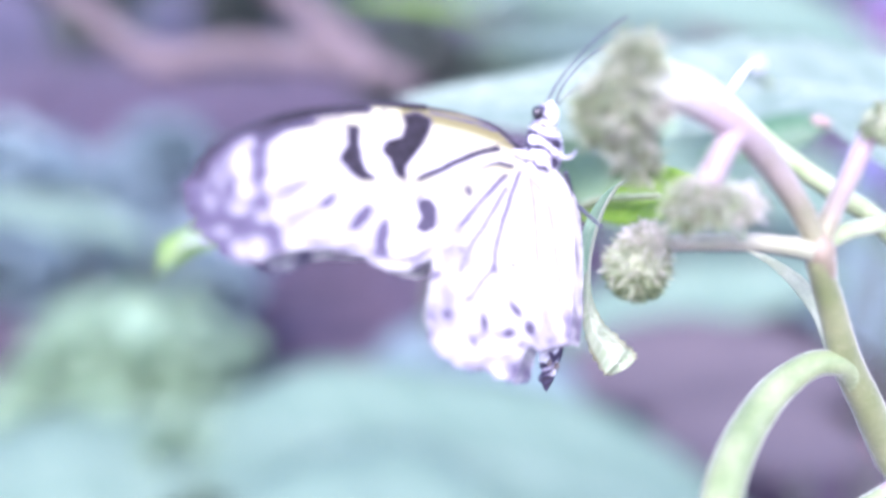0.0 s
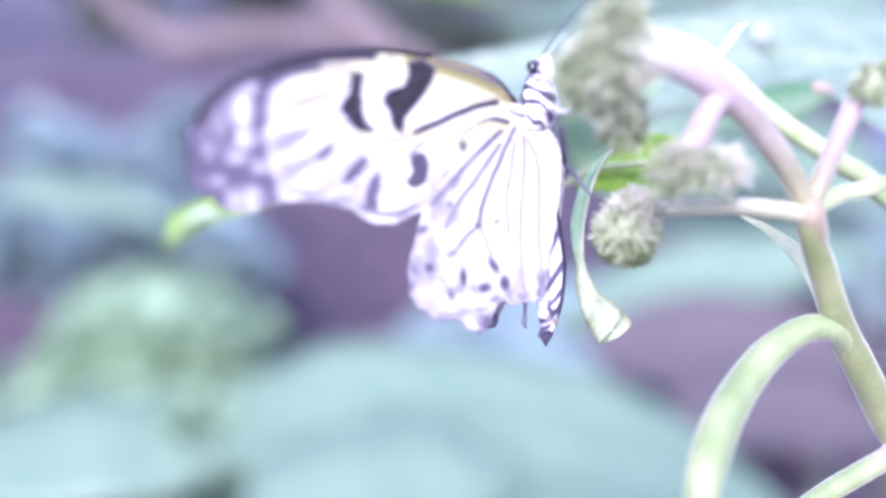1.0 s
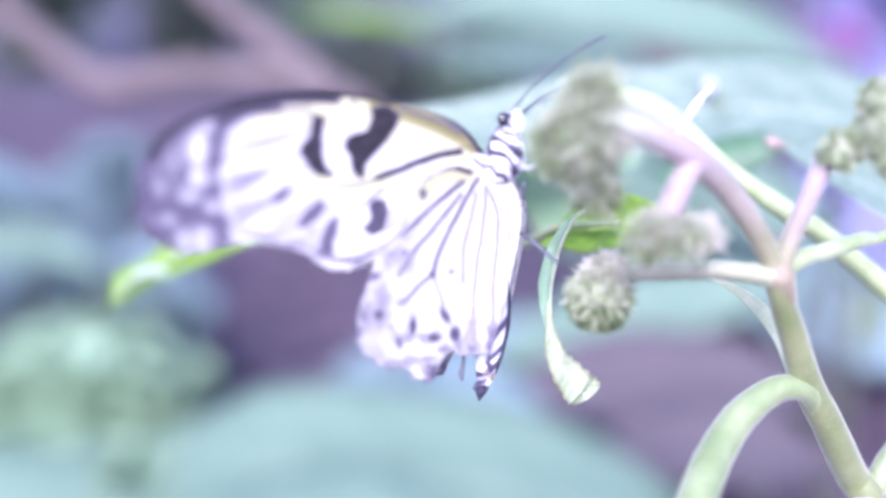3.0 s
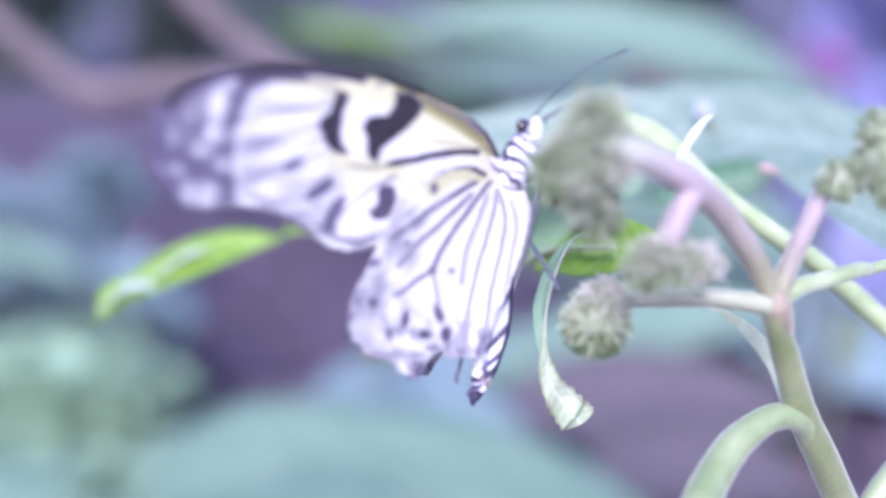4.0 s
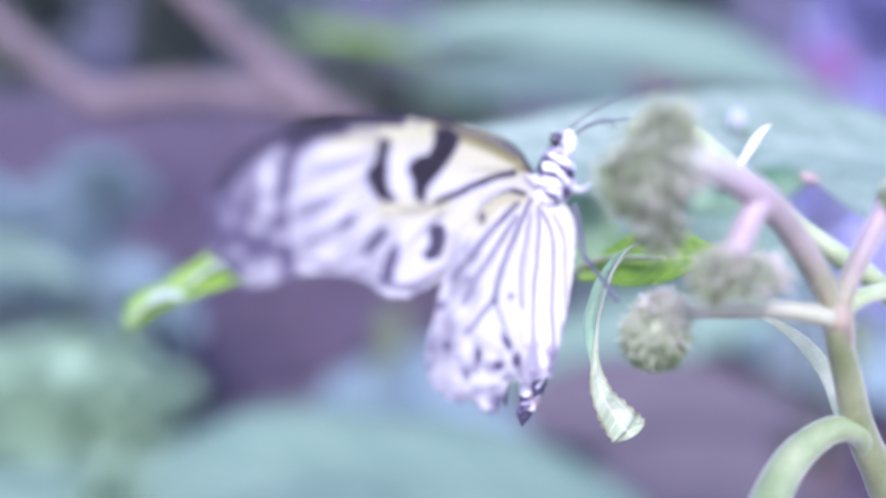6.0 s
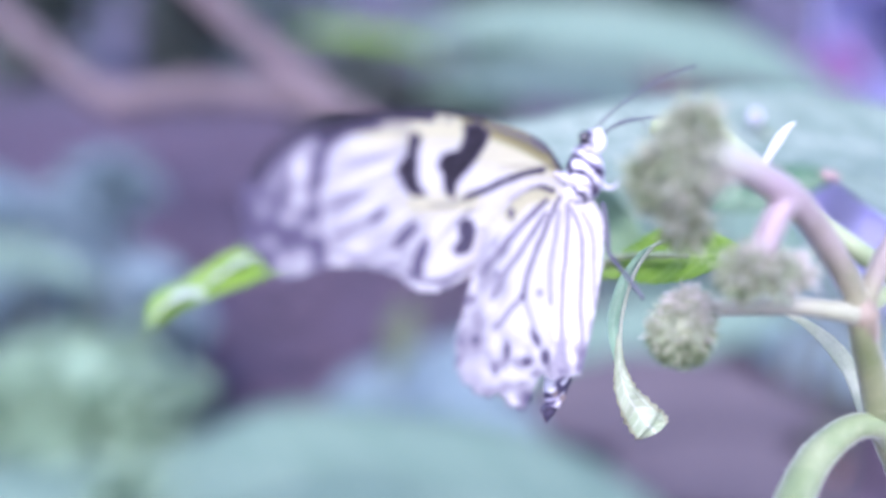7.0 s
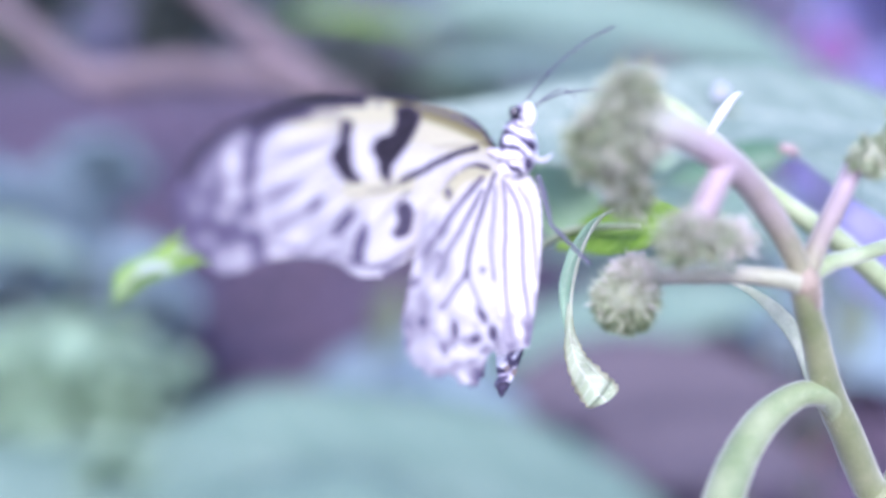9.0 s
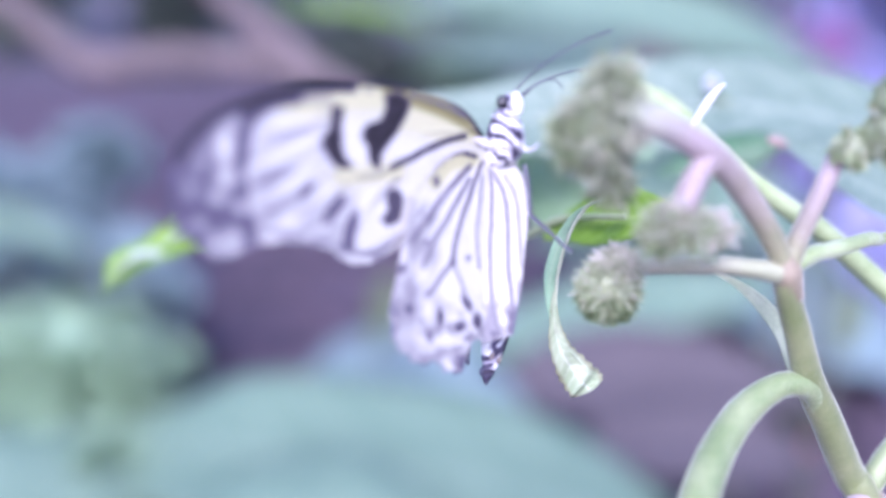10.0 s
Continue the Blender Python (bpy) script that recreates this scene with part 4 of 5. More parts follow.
def make_wing(name, outline, hub, ns, nr, pattern, lift, label, mirror=False, stray=1.0):
    """A thin wing membrane fanned out from its hub, with its markings kept in the mesh; the tip leans out of the body's plane."""
    rim = spline(outline, ns)
    r = np.linspace(0.0, 1.0, nr)[None, :] ** 0.8
    k = np.arange(ns)[:, None]
    wob = 1 + (0.004 * np.sin(k * 1.7) + 0.006 * np.sin(k * 0.61 + 1.0) + 0.005 * np.sin(k * 0.27)) * r**6
    u = hub[0] + (rim[:, :1] - hub[0]) * r * wob
    v = hub[1] + (rim[:, 1:2] - hub[1]) * r * wob
    edge = line_distance_rim(u, v, rim)
    wu = u + stray * (0.3 * ripple(u, v, 1.1, 3) + 0.2 * ripple(u, v, 2.9, 4))
    wv = v + stray * (0.3 * ripple(u, v, 1.1, 5) + 0.2 * ripple(u, v, 2.9, 6))
    mark, ochre, ridge = pattern(wu, wv, edge)
    dust = 0.5 + 0.5 * ripple(u, v, 4.0, 7)
    mark = np.clip(mark, 0, 1) ** 0.82 * (0.95 + 0.05 * dust) + 0.012 * dust
    y = SLANT * np.minimum(u, 0) + 0.12 * np.maximum(u, 0) + lift - 0.25 * ridge + 0.3 * np.sin(u * 0.35 + v * 0.2) * np.clip(r, 0, 1)
    if mirror:
        y = 0.65 * np.minimum(u, 0) + 0.3 * np.maximum(u, 0) + 7.2 + 0.25 * ridge
    pts = np.stack([u, y, v], -1).reshape(-1, 3) * MM
    idx = np.arange(ns * nr).reshape(ns, nr)
    quads = np.stack([idx[:-1, :-1], idx[:-1, 1:], idx[1:, 1:], idx[1:, :-1]], -1).reshape(-1, 4)
    me = bpy.data.meshes.new(name)
    me.from_pydata(pts.tolist(), [], quads.tolist())
    for key, val in (("marking", mark), ("ochre", ochre)):
        me.attributes.new(key, "FLOAT", "POINT").data.foreach_set("value", np.clip(val, 0, 1).astype(np.float32).ravel())
    for p in me.polygons:
        p.use_smooth = True
    ob = part_of(name, me, M_WING, butterfly, label)
    sol = ob.modifiers.new("thickness", "SOLIDIFY")
    sol.thickness, sol.offset = 0.00012, 0.0
    return ob


def line_distance_rim(u, v, rim):
    best = np.full(u.shape, 1e9)
    for a, b in zip(rim[::3], rim[3::3]):
        m = (a + b) / 2
        best = np.minimum(best, np.hypot(u - m[0], v - m[1]))
    return best


FORE = [(-1.4, 2.3), (-4.9, 6.1), (-10.0, 8.1), (-15.8, 8.9), (-23.2, 8.6), (-30.0, 7.4), (-35.6, 5.6), (-40.9, 3.1), (-45.2, -0.4), (-48.3, -4.8), (-49.5, -9.7), (-48.8, -14.6), (-46.6, -18.3), (-43.1, -20.7), (-40.5, -20.4), (-37.9, -18.9), (-34.8, -18.2), (-30.8, -18.3), (-27.5, -19.0), (-24.0, -21.1), (-20.5, -21.5), (-17.2, -19.7), (-12.9, -16.2), (-5.9, -9.1), (-0.6, -1.6)]
FORE_VEINS = [
    ([(-5, 2), (-8.9, 0.4), (-13.3, -2.2), (-17.6, -5)], 0.58, 0.90),
    ([(-1.5, 3.9), (-5.7, 2.8), (-12, 1.8)], 0.25, 0.15),
    ([(-4.9, 5.3), (-10.0, 6.9), (-15.3, 7.9)], 0.3, 0.55),
    ([(-17.6, -5), (-20, -6.3), (-23.3, -6.9)], 0.42, 0.30),
    ([(-16.4, -6.6), (-19.9, -10.5), (-22.2, -13.6), (-23.2, -17.2)], 0.50, 0.42),
    ([(-2.8, -0.7), (-8.6, -4.8), (-13.9, -9.2), (-15.5, -10.4)], 0.33, 0.18),
    ([(-12.2, -10.7), (-13.3, -13.9), (-15.7, -16.9), (-18.8, -18.9)], 0.50, 0.34),
]  # line, half width (mm), strength
FORE_OUTER_VEINS = [
    ([(-24.6, -8.3), (-27.4, -10.4), (-31.2, -15), (-34.1, -19.3)], 0.50, 0.26),
    ([(-27.1, -6.2), (-30.9, -9.1), (-34.2, -11.7), (-37.2, -15.6)], 0.50, 0.34),
    ([(-27.8, -3.5), (-31.7, -6), (-35.7, -8.6), (-38.9, -11)], 0.50, 0.28),
    ([(-27.9, -1.2), (-32.3, -3.2), (-36.6, -4.3), (-39.5, -4.7)], 0.42, 0.22),
    ([(-27.9, 2.2), (-31.6, 0.7), (-35.7, -1.8), (-39, -3.6)], 0.33, 0.20),
]  # line, half width (mm), strength
FORE_HEM = [
    ([(-25.6, -18.5), (-22.8, -19.8), (-19.5, -19.5), (-17, -18)], 0.42, 0.60),
]
FORE_PATCHES = [
    ([(-19.4, 6.9), (-17.5, 7.8), (-15.5, 6.8), (-15.8, 4.4), (-16.8, 1.9), (-18.5, -0.7), (-19.7, -2.9), (-19.8, -5.2), (-20.8, -4.6), (-21.5, -2.1), (-22.8, -0.3), (-22.3, 1.4), (-19.7, 2.9), (-18.8, 4.9)], 0.98),
    ([(-27.8, 4.4), (-26.4, 4.3), (-26.2, 1.3), (-26.2, -1.5), (-25.6, -3.9), (-24.2, -5.4), (-26.2, -5.7), (-27.6, -4.3), (-28.8, -2.4), (-28.5, -0.8), (-27.6, 1), (-27.7, 2.7)], 0.97),
]  # corners, strength
FORE_SPOTS = [
    ([(-17.6, -9.1), (-16.1, -8.7), (-15.3, -10.3), (-15.5, -12), (-15.9, -14), (-17.4, -14.9), (-18.4, -13.8), (-17.6, -11.9), (-17.9, -10.4)], 0.8),
    ([(-25.5, -9.8), (-24.8, -10.6), (-25.8, -12.9), (-27.3, -14.8), (-28.2, -14.9), (-27.6, -12.8), (-26.6, -11.1)], 0.66),
    ([(-30.4, -8.3), (-29.7, -8.8), (-30.7, -10.4), (-31.7, -11.2), (-32.1, -10.5), (-31.3, -9.4)], 0.60),
    ([(-22.8, -12.4), (-22.9, -14.9), (-23.1, -17.2), (-23, -18.9), (-24.6, -18.5), (-24.6, -16.2), (-24, -13.9)], 0.66),
]  # corners, strength
FORE_TIP = [
    ([(-39.4, 1.5), (-39.7, -1.1), (-40.2, -4.5), (-40.1, -8.2)], 1.4, 0.68),
    ([(-39.8, -8.6), (-39.7, -11.8), (-38.8, -15.7), (-37.3, -20)], 1.2, 0.62),
    ([(-45, -2), (-45.3, -5), (-45.5, -8.4), (-45.1, -12.1)], 0.83, 0.62),
    ([(-45.1, -12.1), (-43.7, -13.7), (-42.4, -15)], 0.66, 0.50),
    ([(-40.2, 1.7), (-36.7, 3.1), (-33, 4.4)], 1.0, 0.84),
    ([(-25, 7.5), (-28.9, 6.9), (-33.5, 5.6), (-37.7, 3.9), (-41, 1.8)], 0.95, 0.94),
    ([(-41, 2.2), (-44.2, 0), (-46.8, -2.8), (-48.2, -6.7)], 1.7, 0.84),
    ([(-36.2, 4.1), (-39, 1.5), (-40.6, -1.5)], 1.5, 0.84),
]
FORE_TIP_FLECKS = [
    ([(-48.2, -6.7), (-48.7, -10.5), (-48.2, -13.9), (-46.3, -17.8)], 0.58, 0.55),
    ([(-38.8, -13.3), (-40.7, -14.4), (-42.3, -15.5)], 0.50, 0.46),
    ([(-39.5, -11.3), (-41.8, -10.9), (-44.3, -11.2)], 0.50, 0.44),
    ([(-39.1, -16.4), (-40.7, -16.3), (-42.2, -17.8), (-43.7, -16.9)], 0.50, 0.42),
]
FORE_BLOTS = [((-42.8, -14.9), 0.95, 1.29, 16, 0.62), ((-40.1, -9.8), 1.23, 1.07, 18, 0.55), ((-38.9, 0.8), 1.47, 0.87, -3, 0.60), ((-28.9, -18), 3.48, 0.84, 7, 0.50), ((-24.3, -18.6), 1.70, 1.12, -7, 0.50), ((-32.9, -19.2), 2.21, 0.64, 18, 0.46), ((-26.3, -15.3), 1.64, 1.02, 62, 0.32), ((-15.5, -10.4), 1.27, 0.80, 17, 0.10), ((-21.6, -6.5), 3.17, 0.78, 15, 0.22), ((-28.7, 6.1), 0.56, 0.36, 24, 0.60), ((-22.2, 7.4), 0.68, 0.37, 11, 0.62)]  # place, radii (mm), turn, strength
FORE_PALE = [((-42.4, -4.0), 1.15, 3.3, 0, 0.95), ((-42.2, -8.6), 1.13, 1.56, 8, 0.75), ((-43, -11.8), 1.33, 1.07, 18, 0.50), ((-39.8, -13), 1.30, 1.06, 55, 0.50), ((-40.6, -18.6), 1.13, 2.26, 5, 0.72), ((-43, -18.9), 0.97, 1.96, 17, 0.55), ((-46.8, -10.7), 0.81, 2.35, 9, 0.35), ((-45.1, -15.6), 0.96, 1.19, 23, 0.40), ((-45.3, -7.5), 0.57, 2.27, -3, 0.30), ((-41.1, -0.4), 1.10, 1.36, 23, 0.50)]
FORE_CELLS = [((-33.4, -3.6), 7.99, 1.43, 34, 1.00), ((-32, -7.3), 5.27, 1.39, 42, 1.00), ((-33.1, 1.6), 5.81, 1.80, 25, 1.00), ((-34, -15.5), 4.00, 1.44, 58, 0.85), ((-27.6, -7.9), 2.27, 1.38, 47, 0.80), ((-20, -13.7), 5.60, 3.13, 55, 1.00)]


def haze(u, v, cu, cv, ru, rv, turn):
    """A tilted oval that fades out very gently."""
    c, s = math.cos(radians(turn)), math.sin(radians(turn))
    x, y = (u - cu) * c + (v - cv) * s, -(u - cu) * s + (v - cv) * c
    return np.exp(-1.2 * (np.hypot(x / ru, y / rv)) ** 2.4)


def streaks(u, v, seed, dense=72):
    """Noise drawn out into streaks that run out from the wing's root."""
    x, y = u - (-0.8, 0.5)[0], v - (-0.8, 0.5)[1]
    return ripple(np.arctan2(y, -x) * dense, np.hypot(x, y) * 0.32, 1.0, seed)


def patch_depth(u, v, corners):
    """How far the places u, v lie inside a patch with these corners; negative outside."""
    inside, best = np.zeros(u.shape, bool), np.full(u.shape, 1e9)
    for a, b in zip(corners, corners[1:] + corners[:1]):
        d = np.subtract(b, a)
        k = np.clip(((u - a[0]) * d[0] + (v - a[1]) * d[1]) / (d @ d + 1e-12), 0, 1)
        best = np.minimum(best, np.hypot(u - a[0] - k * d[0], v - a[1] - k * d[1]))
        if a[1] != b[1]:
            inside ^= ((a[1] > v) != (b[1] > v)) & (u < (b[0] - a[0]) * (v - a[1]) / (b[1] - a[1]) + a[0])
    return np.where(inside, best, -best)


def fore_pattern(u, v, edge):
    ridge = np.zeros(u.shape)
    fine = 0.75 * streaks(u, v, 27) + 0.6 * streaks(u, v, 29, 150)
    across = u - (-40.2 + -0.144 * (v - 0.0)) + 0.7 * streaks(u, v, 25)
    tip = 1 - soft_step(-1.4, 1.6, across)
    lower = soft_step(-4.0, -9.0, v + 0.22 * (u + 27)) * (1 - soft_step(-26.4, -20.3, u))
    middle = (1 - tip) * (1 - soft_step(-29.0, -26.0, u))
    fine = 0.6 * fine + 0.5 * streaks(u, v, 31, 40)
    mark = tip * (0.6 + 0.09 * ripple(u, v, 0.8, 8) + 0.09 * fine)
    mark = np.maximum(mark, middle * (0.24 + 0.13 * fine))
    mark = np.maximum(mark, (1 - tip) * lower * (0.28 + 0.2 * fine))
    for lines in (FORE_TIP, FORE_TIP_FLECKS, FORE_VEINS, FORE_OUTER_VEINS):
        for line, width, k in lines:
            d = line_distance(u, v, line)
            mark = np.maximum(mark, (k + 0.08 * fine * (k < 0.8)) * (1 - soft_step(width * 0.3, width * 1.5, d)))
            ridge += np.exp(-((d / 0.5) ** 2)) * (lines in (FORE_VEINS, FORE_OUTER_VEINS))
    for (cu, cv), ru, rv, turn, k in FORE_PALE + FORE_CELLS:
        mark = mark * (1 - k * haze(u, v, cu, cv, ru, rv, turn))
    for line, width, k in FORE_HEM:
        mark = np.maximum(mark, k * (1 - soft_step(width * 0.5, width * 1.3, line_distance(u, v, line))))
    for corners, k in FORE_PATCHES + FORE_SPOTS:
        d = patch_depth(u, v, corners) + 0.2 + 0.12 * ripple(u, v, 1.4, 17)
        mark = np.maximum(mark, (k + 0.08 * fine * (k < 0.8)) * soft_step(-0.42, 0.3, d))
    for (cu, cv), ru, rv, turn, k in FORE_BLOTS:
        mark = np.maximum(mark, k * (blot(u, v, cu, cv, ru, rv, turn) if k > 0.7 else haze(u, v, cu, cv, ru * 1.1, rv * 1.1, turn)))
    root = soft_step(-9.0, -6.4, u)
    mark = np.maximum(mark, (0.3 + 0.5 * root) * (1 - soft_step(0.25, 0.9, edge)) * (v > -16.5))
    hem = (1 - soft_step(0.6, 3.4, edge)) * soft_step(-8.0, -13.0, v)
    mark = np.maximum(mark, 0.6 * hem * np.clip(0.55 + ripple(u, v, 0.9, 13), 0, 1))
    front = line_distance(u, v, [(-2.1, 3.7), (-5.3, 5.3), (-10.5, 6.8), (-15.3, 7.7), (-18.2, 7.8)])
    ochre = 1 - soft_step(0.9, 3.8, front)
    ochre = np.maximum(ochre, 0.5 * (1 - soft_step(2.0, 5.5, line_distance(u, v, [(-18.8, 7.9), (-23.1, 6.9), (-27.9, 6.1), (-32.4, 4.7)]))))
    ochre = np.maximum(ochre, 0.45 * (1 - soft_step(1.5, 4.5, line_distance(u, v, [(-15.3, 3.7), (-10.6, 3.4), (-4.8, 3.2)]))))
    ochre = np.maximum(ochre, 0.5 * (1 - soft_step(0.8, 3.0, line_distance(u, v, [(-16.6, -5.5), (-21.6, -6.5), (-25.7, -7.3)]))))
    return np.maximum(mark, 0.05), ochre, np.clip(ridge, 0, 1)


HIND = [(-1.4, 0.0), (-5.4, -1.1), (-9.5, -4.0), (-13.9, -9.8), (-16.3, -22.1), (-16.9, -26.2), (-17.5, -29.3), (-16.9, -33.3), (-15.5, -36.3), (-13.4, -38.1), (-11.0, -38.9), (-8.8, -38.9), (-7.3, -40.3), (-5.4, -41.3), (-4.0, -40.7), (-3.4, -38.7), (-2.8, -36.8), (-1.8, -35.3), (0.1, -35.8), (4.0, -34.8), (5.6, -34.1), (6.8, -24.9), (7.7, -14), (7.3, -6.4), (5.1, -2.5), (2.2, -0.3)]
HIND_VEINS = [
    ([(-1.4, -2.6), (-4.1, -10.3), (-6, -16.7), (-6.5, -20.9)], 0.50, 0.56),
    ([(-6.5, -20.9), (-8.7, -23.7), (-10.6, -26.5)], 0.50, 0.50),
    ([(-6.5, -20.9), (-4.7, -24.9), (-3.2, -28.3)], 0.33, 0.40),
    ([(-1.3, -5.1), (-1.7, -11.1), (-2.1, -15.6), (-1.4, -21.9)], 0.42, 0.36),
    ([(0.3, -3.5), (0.8, -10.4), (0.7, -17.5), (1, -24.5), (1.7, -30.8), (2.7, -34.7)], 0.50, 0.46),
    ([(1, -4.3), (3, -8.1), (3.9, -13.8), (4.2, -21.4), (5.4, -29.2)], 0.50, 0.45),
]
HIND_SIDE_VEINS = [
    ([(-3.8, -3.5), (-8.3, -8.9), (-11.6, -13.8), (-14.3, -17.6)], 0.62, 0.58),
    ([(-3.8, -5.9), (-7.4, -12.4), (-10.2, -17.5), (-11.9, -21.7)], 0.55, 0.5),
    ([(-2.7, -1.6), (-5.5, -1.2), (-8.1, -2.3), (-10.4, -4.3)], 0.50, 0.80),
    ([(3.1, -4.8), (5.2, -8.5), (6, -14.3), (6.7, -21.7)], 0.42, 0.36),
]
HIND_SPOTS = [((-9.9, -6.6), 0.55, 1.06, 19, 0.85), ((-3.4, -20.2), 0.67, 0.64, 14, 0.50), ((-6.5, -21), 0.66, 0.83, 17, 0.72), ((-8.5, -30.8), 0.63, 2.13, 6, 0.82), ((-10.4, -33.8), 0.80, 1.64, 13, 0.60), ((-4.8, -32.6), 1.30, 1.07, 15, 0.78), ((-3.5, -28.4), 0.76, 1.91, 29, 0.72), ((-1.3, -31.9), 0.90, 1.71, 15, 0.80), ((-14.2, -29.1), 1.17, 1.40, 15, 0.70), ((-15.6, -22.3), 1.26, 0.87, 39, 0.70), ((-11.4, -17.5), 0.79, 0.70, 18, 0.60), ((-10.7, -26.5), 1.27, 0.81, 36, 0.50)]  # place, radii (mm), turn, strength
HIND_SMUDGES = [((-15.6, -30.4), 1.25, 3.49, 13, 0.40), ((-13.7, -25.2), 1.37, 2.05, 13, 0.40), ((-4, -39.3), 1.03, 2.56, -6, 0.70), ((-5.2, -41), 1.65, 0.83, 10, 0.60), ((-14.5, -37.7), 1.41, 1.20, 11, 0.62), ((-11.1, -38.2), 2.43, 0.93, 0, 0.45), ((-14, -15), 2.22, 1.26, 60, 0.35), ((-13.7, -19.5), 1.51, 2.69, -7, 0.35), ((-10.7, -14), 2.2, 0.6, 59, 0.45), ((-12.6, -12.4), 2.4, 0.5, 57, 0.5), ((-12.9, -17.6), 2.0, 0.5, 62, 0.5), ((-7.6, -35.2), 1.83, 0.88, 10, 0.20), ((-1.9, -35), 1.72, 1.10, 12, 0.42), ((-5.4, -36.7), 2.28, 0.85, 10, 0.45), ((6.7, -26.1), 0.93, 3.11, 6, 0.40)]
HIND_CELLS = [((-10.7, -29.1), 1.25, 2.13, 13, 0.90), ((-12, -23.2), 1.94, 1.33, 59, 0.80), ((-7.1, -26.1), 1.62, 3.70, 15, 0.90), ((-7.2, -39.3), 1.42, 1.44, 13, 0.70), ((-7, -34.9), 3.38, 0.93, 13, 0.80), ((-3.4, -33.3), 1.35, 1.07, 14, 0.50), ((-12.1, -32.7), 0.86, 1.39, 13, 0.50)]


def hind_pattern(u, v, edge):
    mark, ridge = np.zeros(u.shape), np.zeros(u.shape)
    left = 1 - soft_step(-13.1, -7.3, u + 0.8 * ripple(u, v, 0.8, 41))
    mark = 0.05 + (0.2 + 0.18 * ripple(u, v, 1.1, 9)) * left * soft_step(-9.0, -14.0, v)
    mottle = np.clip(ripple(u, v, 1.0, 31) + 0.4 * ripple(u, v, 2.4, 33) + 0.35, 0, 1) * soft_step(-24.0, -31.0, v)
    mark = np.maximum(mark, 0.4 * mottle)
    hem = (1 - soft_step(0.8, 5.0, edge)) * soft_step(-22.0, -31.0, v)
    mark = np.maximum(mark, 0.56 * hem * np.clip(0.55 + ripple(u, v, 1.2, 12), 0, 1))
    for (cu, cv), ru, rv, turn, k in HIND_SMUDGES:
        mark = np.maximum(mark, k * haze(u, v, cu, cv, ru, rv, turn))
    for (cu, cv), ru, rv, turn, k in HIND_CELLS:
        mark = mark * (1 - k * haze(u, v, cu, cv, ru, rv, turn))
    for line, width, k in HIND_VEINS + HIND_SIDE_VEINS:
        d = line_distance(u, v, line)
        mark = np.maximum(mark, k * (1 - soft_step(width * 0.35, width * 1.35, d)))
        ridge += np.exp(-((d / 0.5) ** 2))
    for (cu, cv), ru, rv, turn, k in HIND_SPOTS:
        mark = np.maximum(mark, k * haze(u, v, cu, cv, ru * 1.15, rv * 1.15, turn))
    mark = np.maximum(mark, 0.42 * (1 - soft_step(0.1, 0.7, edge)) * (v < -3))
    ochre = 0.6 * (1 - soft_step(0.6, 2.6, line_distance(u, v, [(-3.3, -2.2), (-7.7, -3.7), (-10.2, -7.0)])))
    return mark, ochre, np.clip(ridge, 0, 1)


forewing = make_wing("forewing", FORE, (-0.8, 0.5), 360, 130, fore_pattern, 0.0, "white forewing with black costal edge, black bars and smoky tip", False, 0.22)
hindwing = make_wing("hindwing", HIND, (0.6, -0.7), 260, 110, hind_pattern, -0.9, "white hindwing with dark veins and spotted margin", False, 0.2)
far_fore = make_wing("forewing", FORE, (-0.8, 0.5), 150, 40, fore_pattern, 0.0, "", True)
far_hind = make_wing("hindwing", HIND, (0.6, -0.7), 150, 40, hind_pattern, 0.0, "", True)


def wing_rib(points, radius, material, parent, lift):
    rows = [(u, SLANT * min(u, 0) + 0.12 * max(u, 0) + lift, v, radius * f) for (u, v), f in zip(points, np.linspace(1.2, 0.5, len(points)))]
    ob = part("vein", tube(rows, 26, 6, 0.0, MM), material, parent)
    return ob


wing_rib(FORE[:4], 0.3, M_RIM, forewing, -0.1).name = "leading_edge"
wing_rib(FORE[3:10], 0.38, M_RIM, forewing, -0.1).name = "leading_edge"
for line, width, k in FORE_VEINS + FORE_OUTER_VEINS:
    wing_rib(line, 0.1 * k + 0.03, M_VEIN if k > 0.4 else M_PALEVEIN, forewing, -0.1)
for line, width, k in HIND_VEINS + HIND_SIDE_VEINS:
    wing_rib(line, 0.12 * k + 0.03, M_VEIN if k > 0.6 else M_PALEVEIN, hindwing, -1.0)


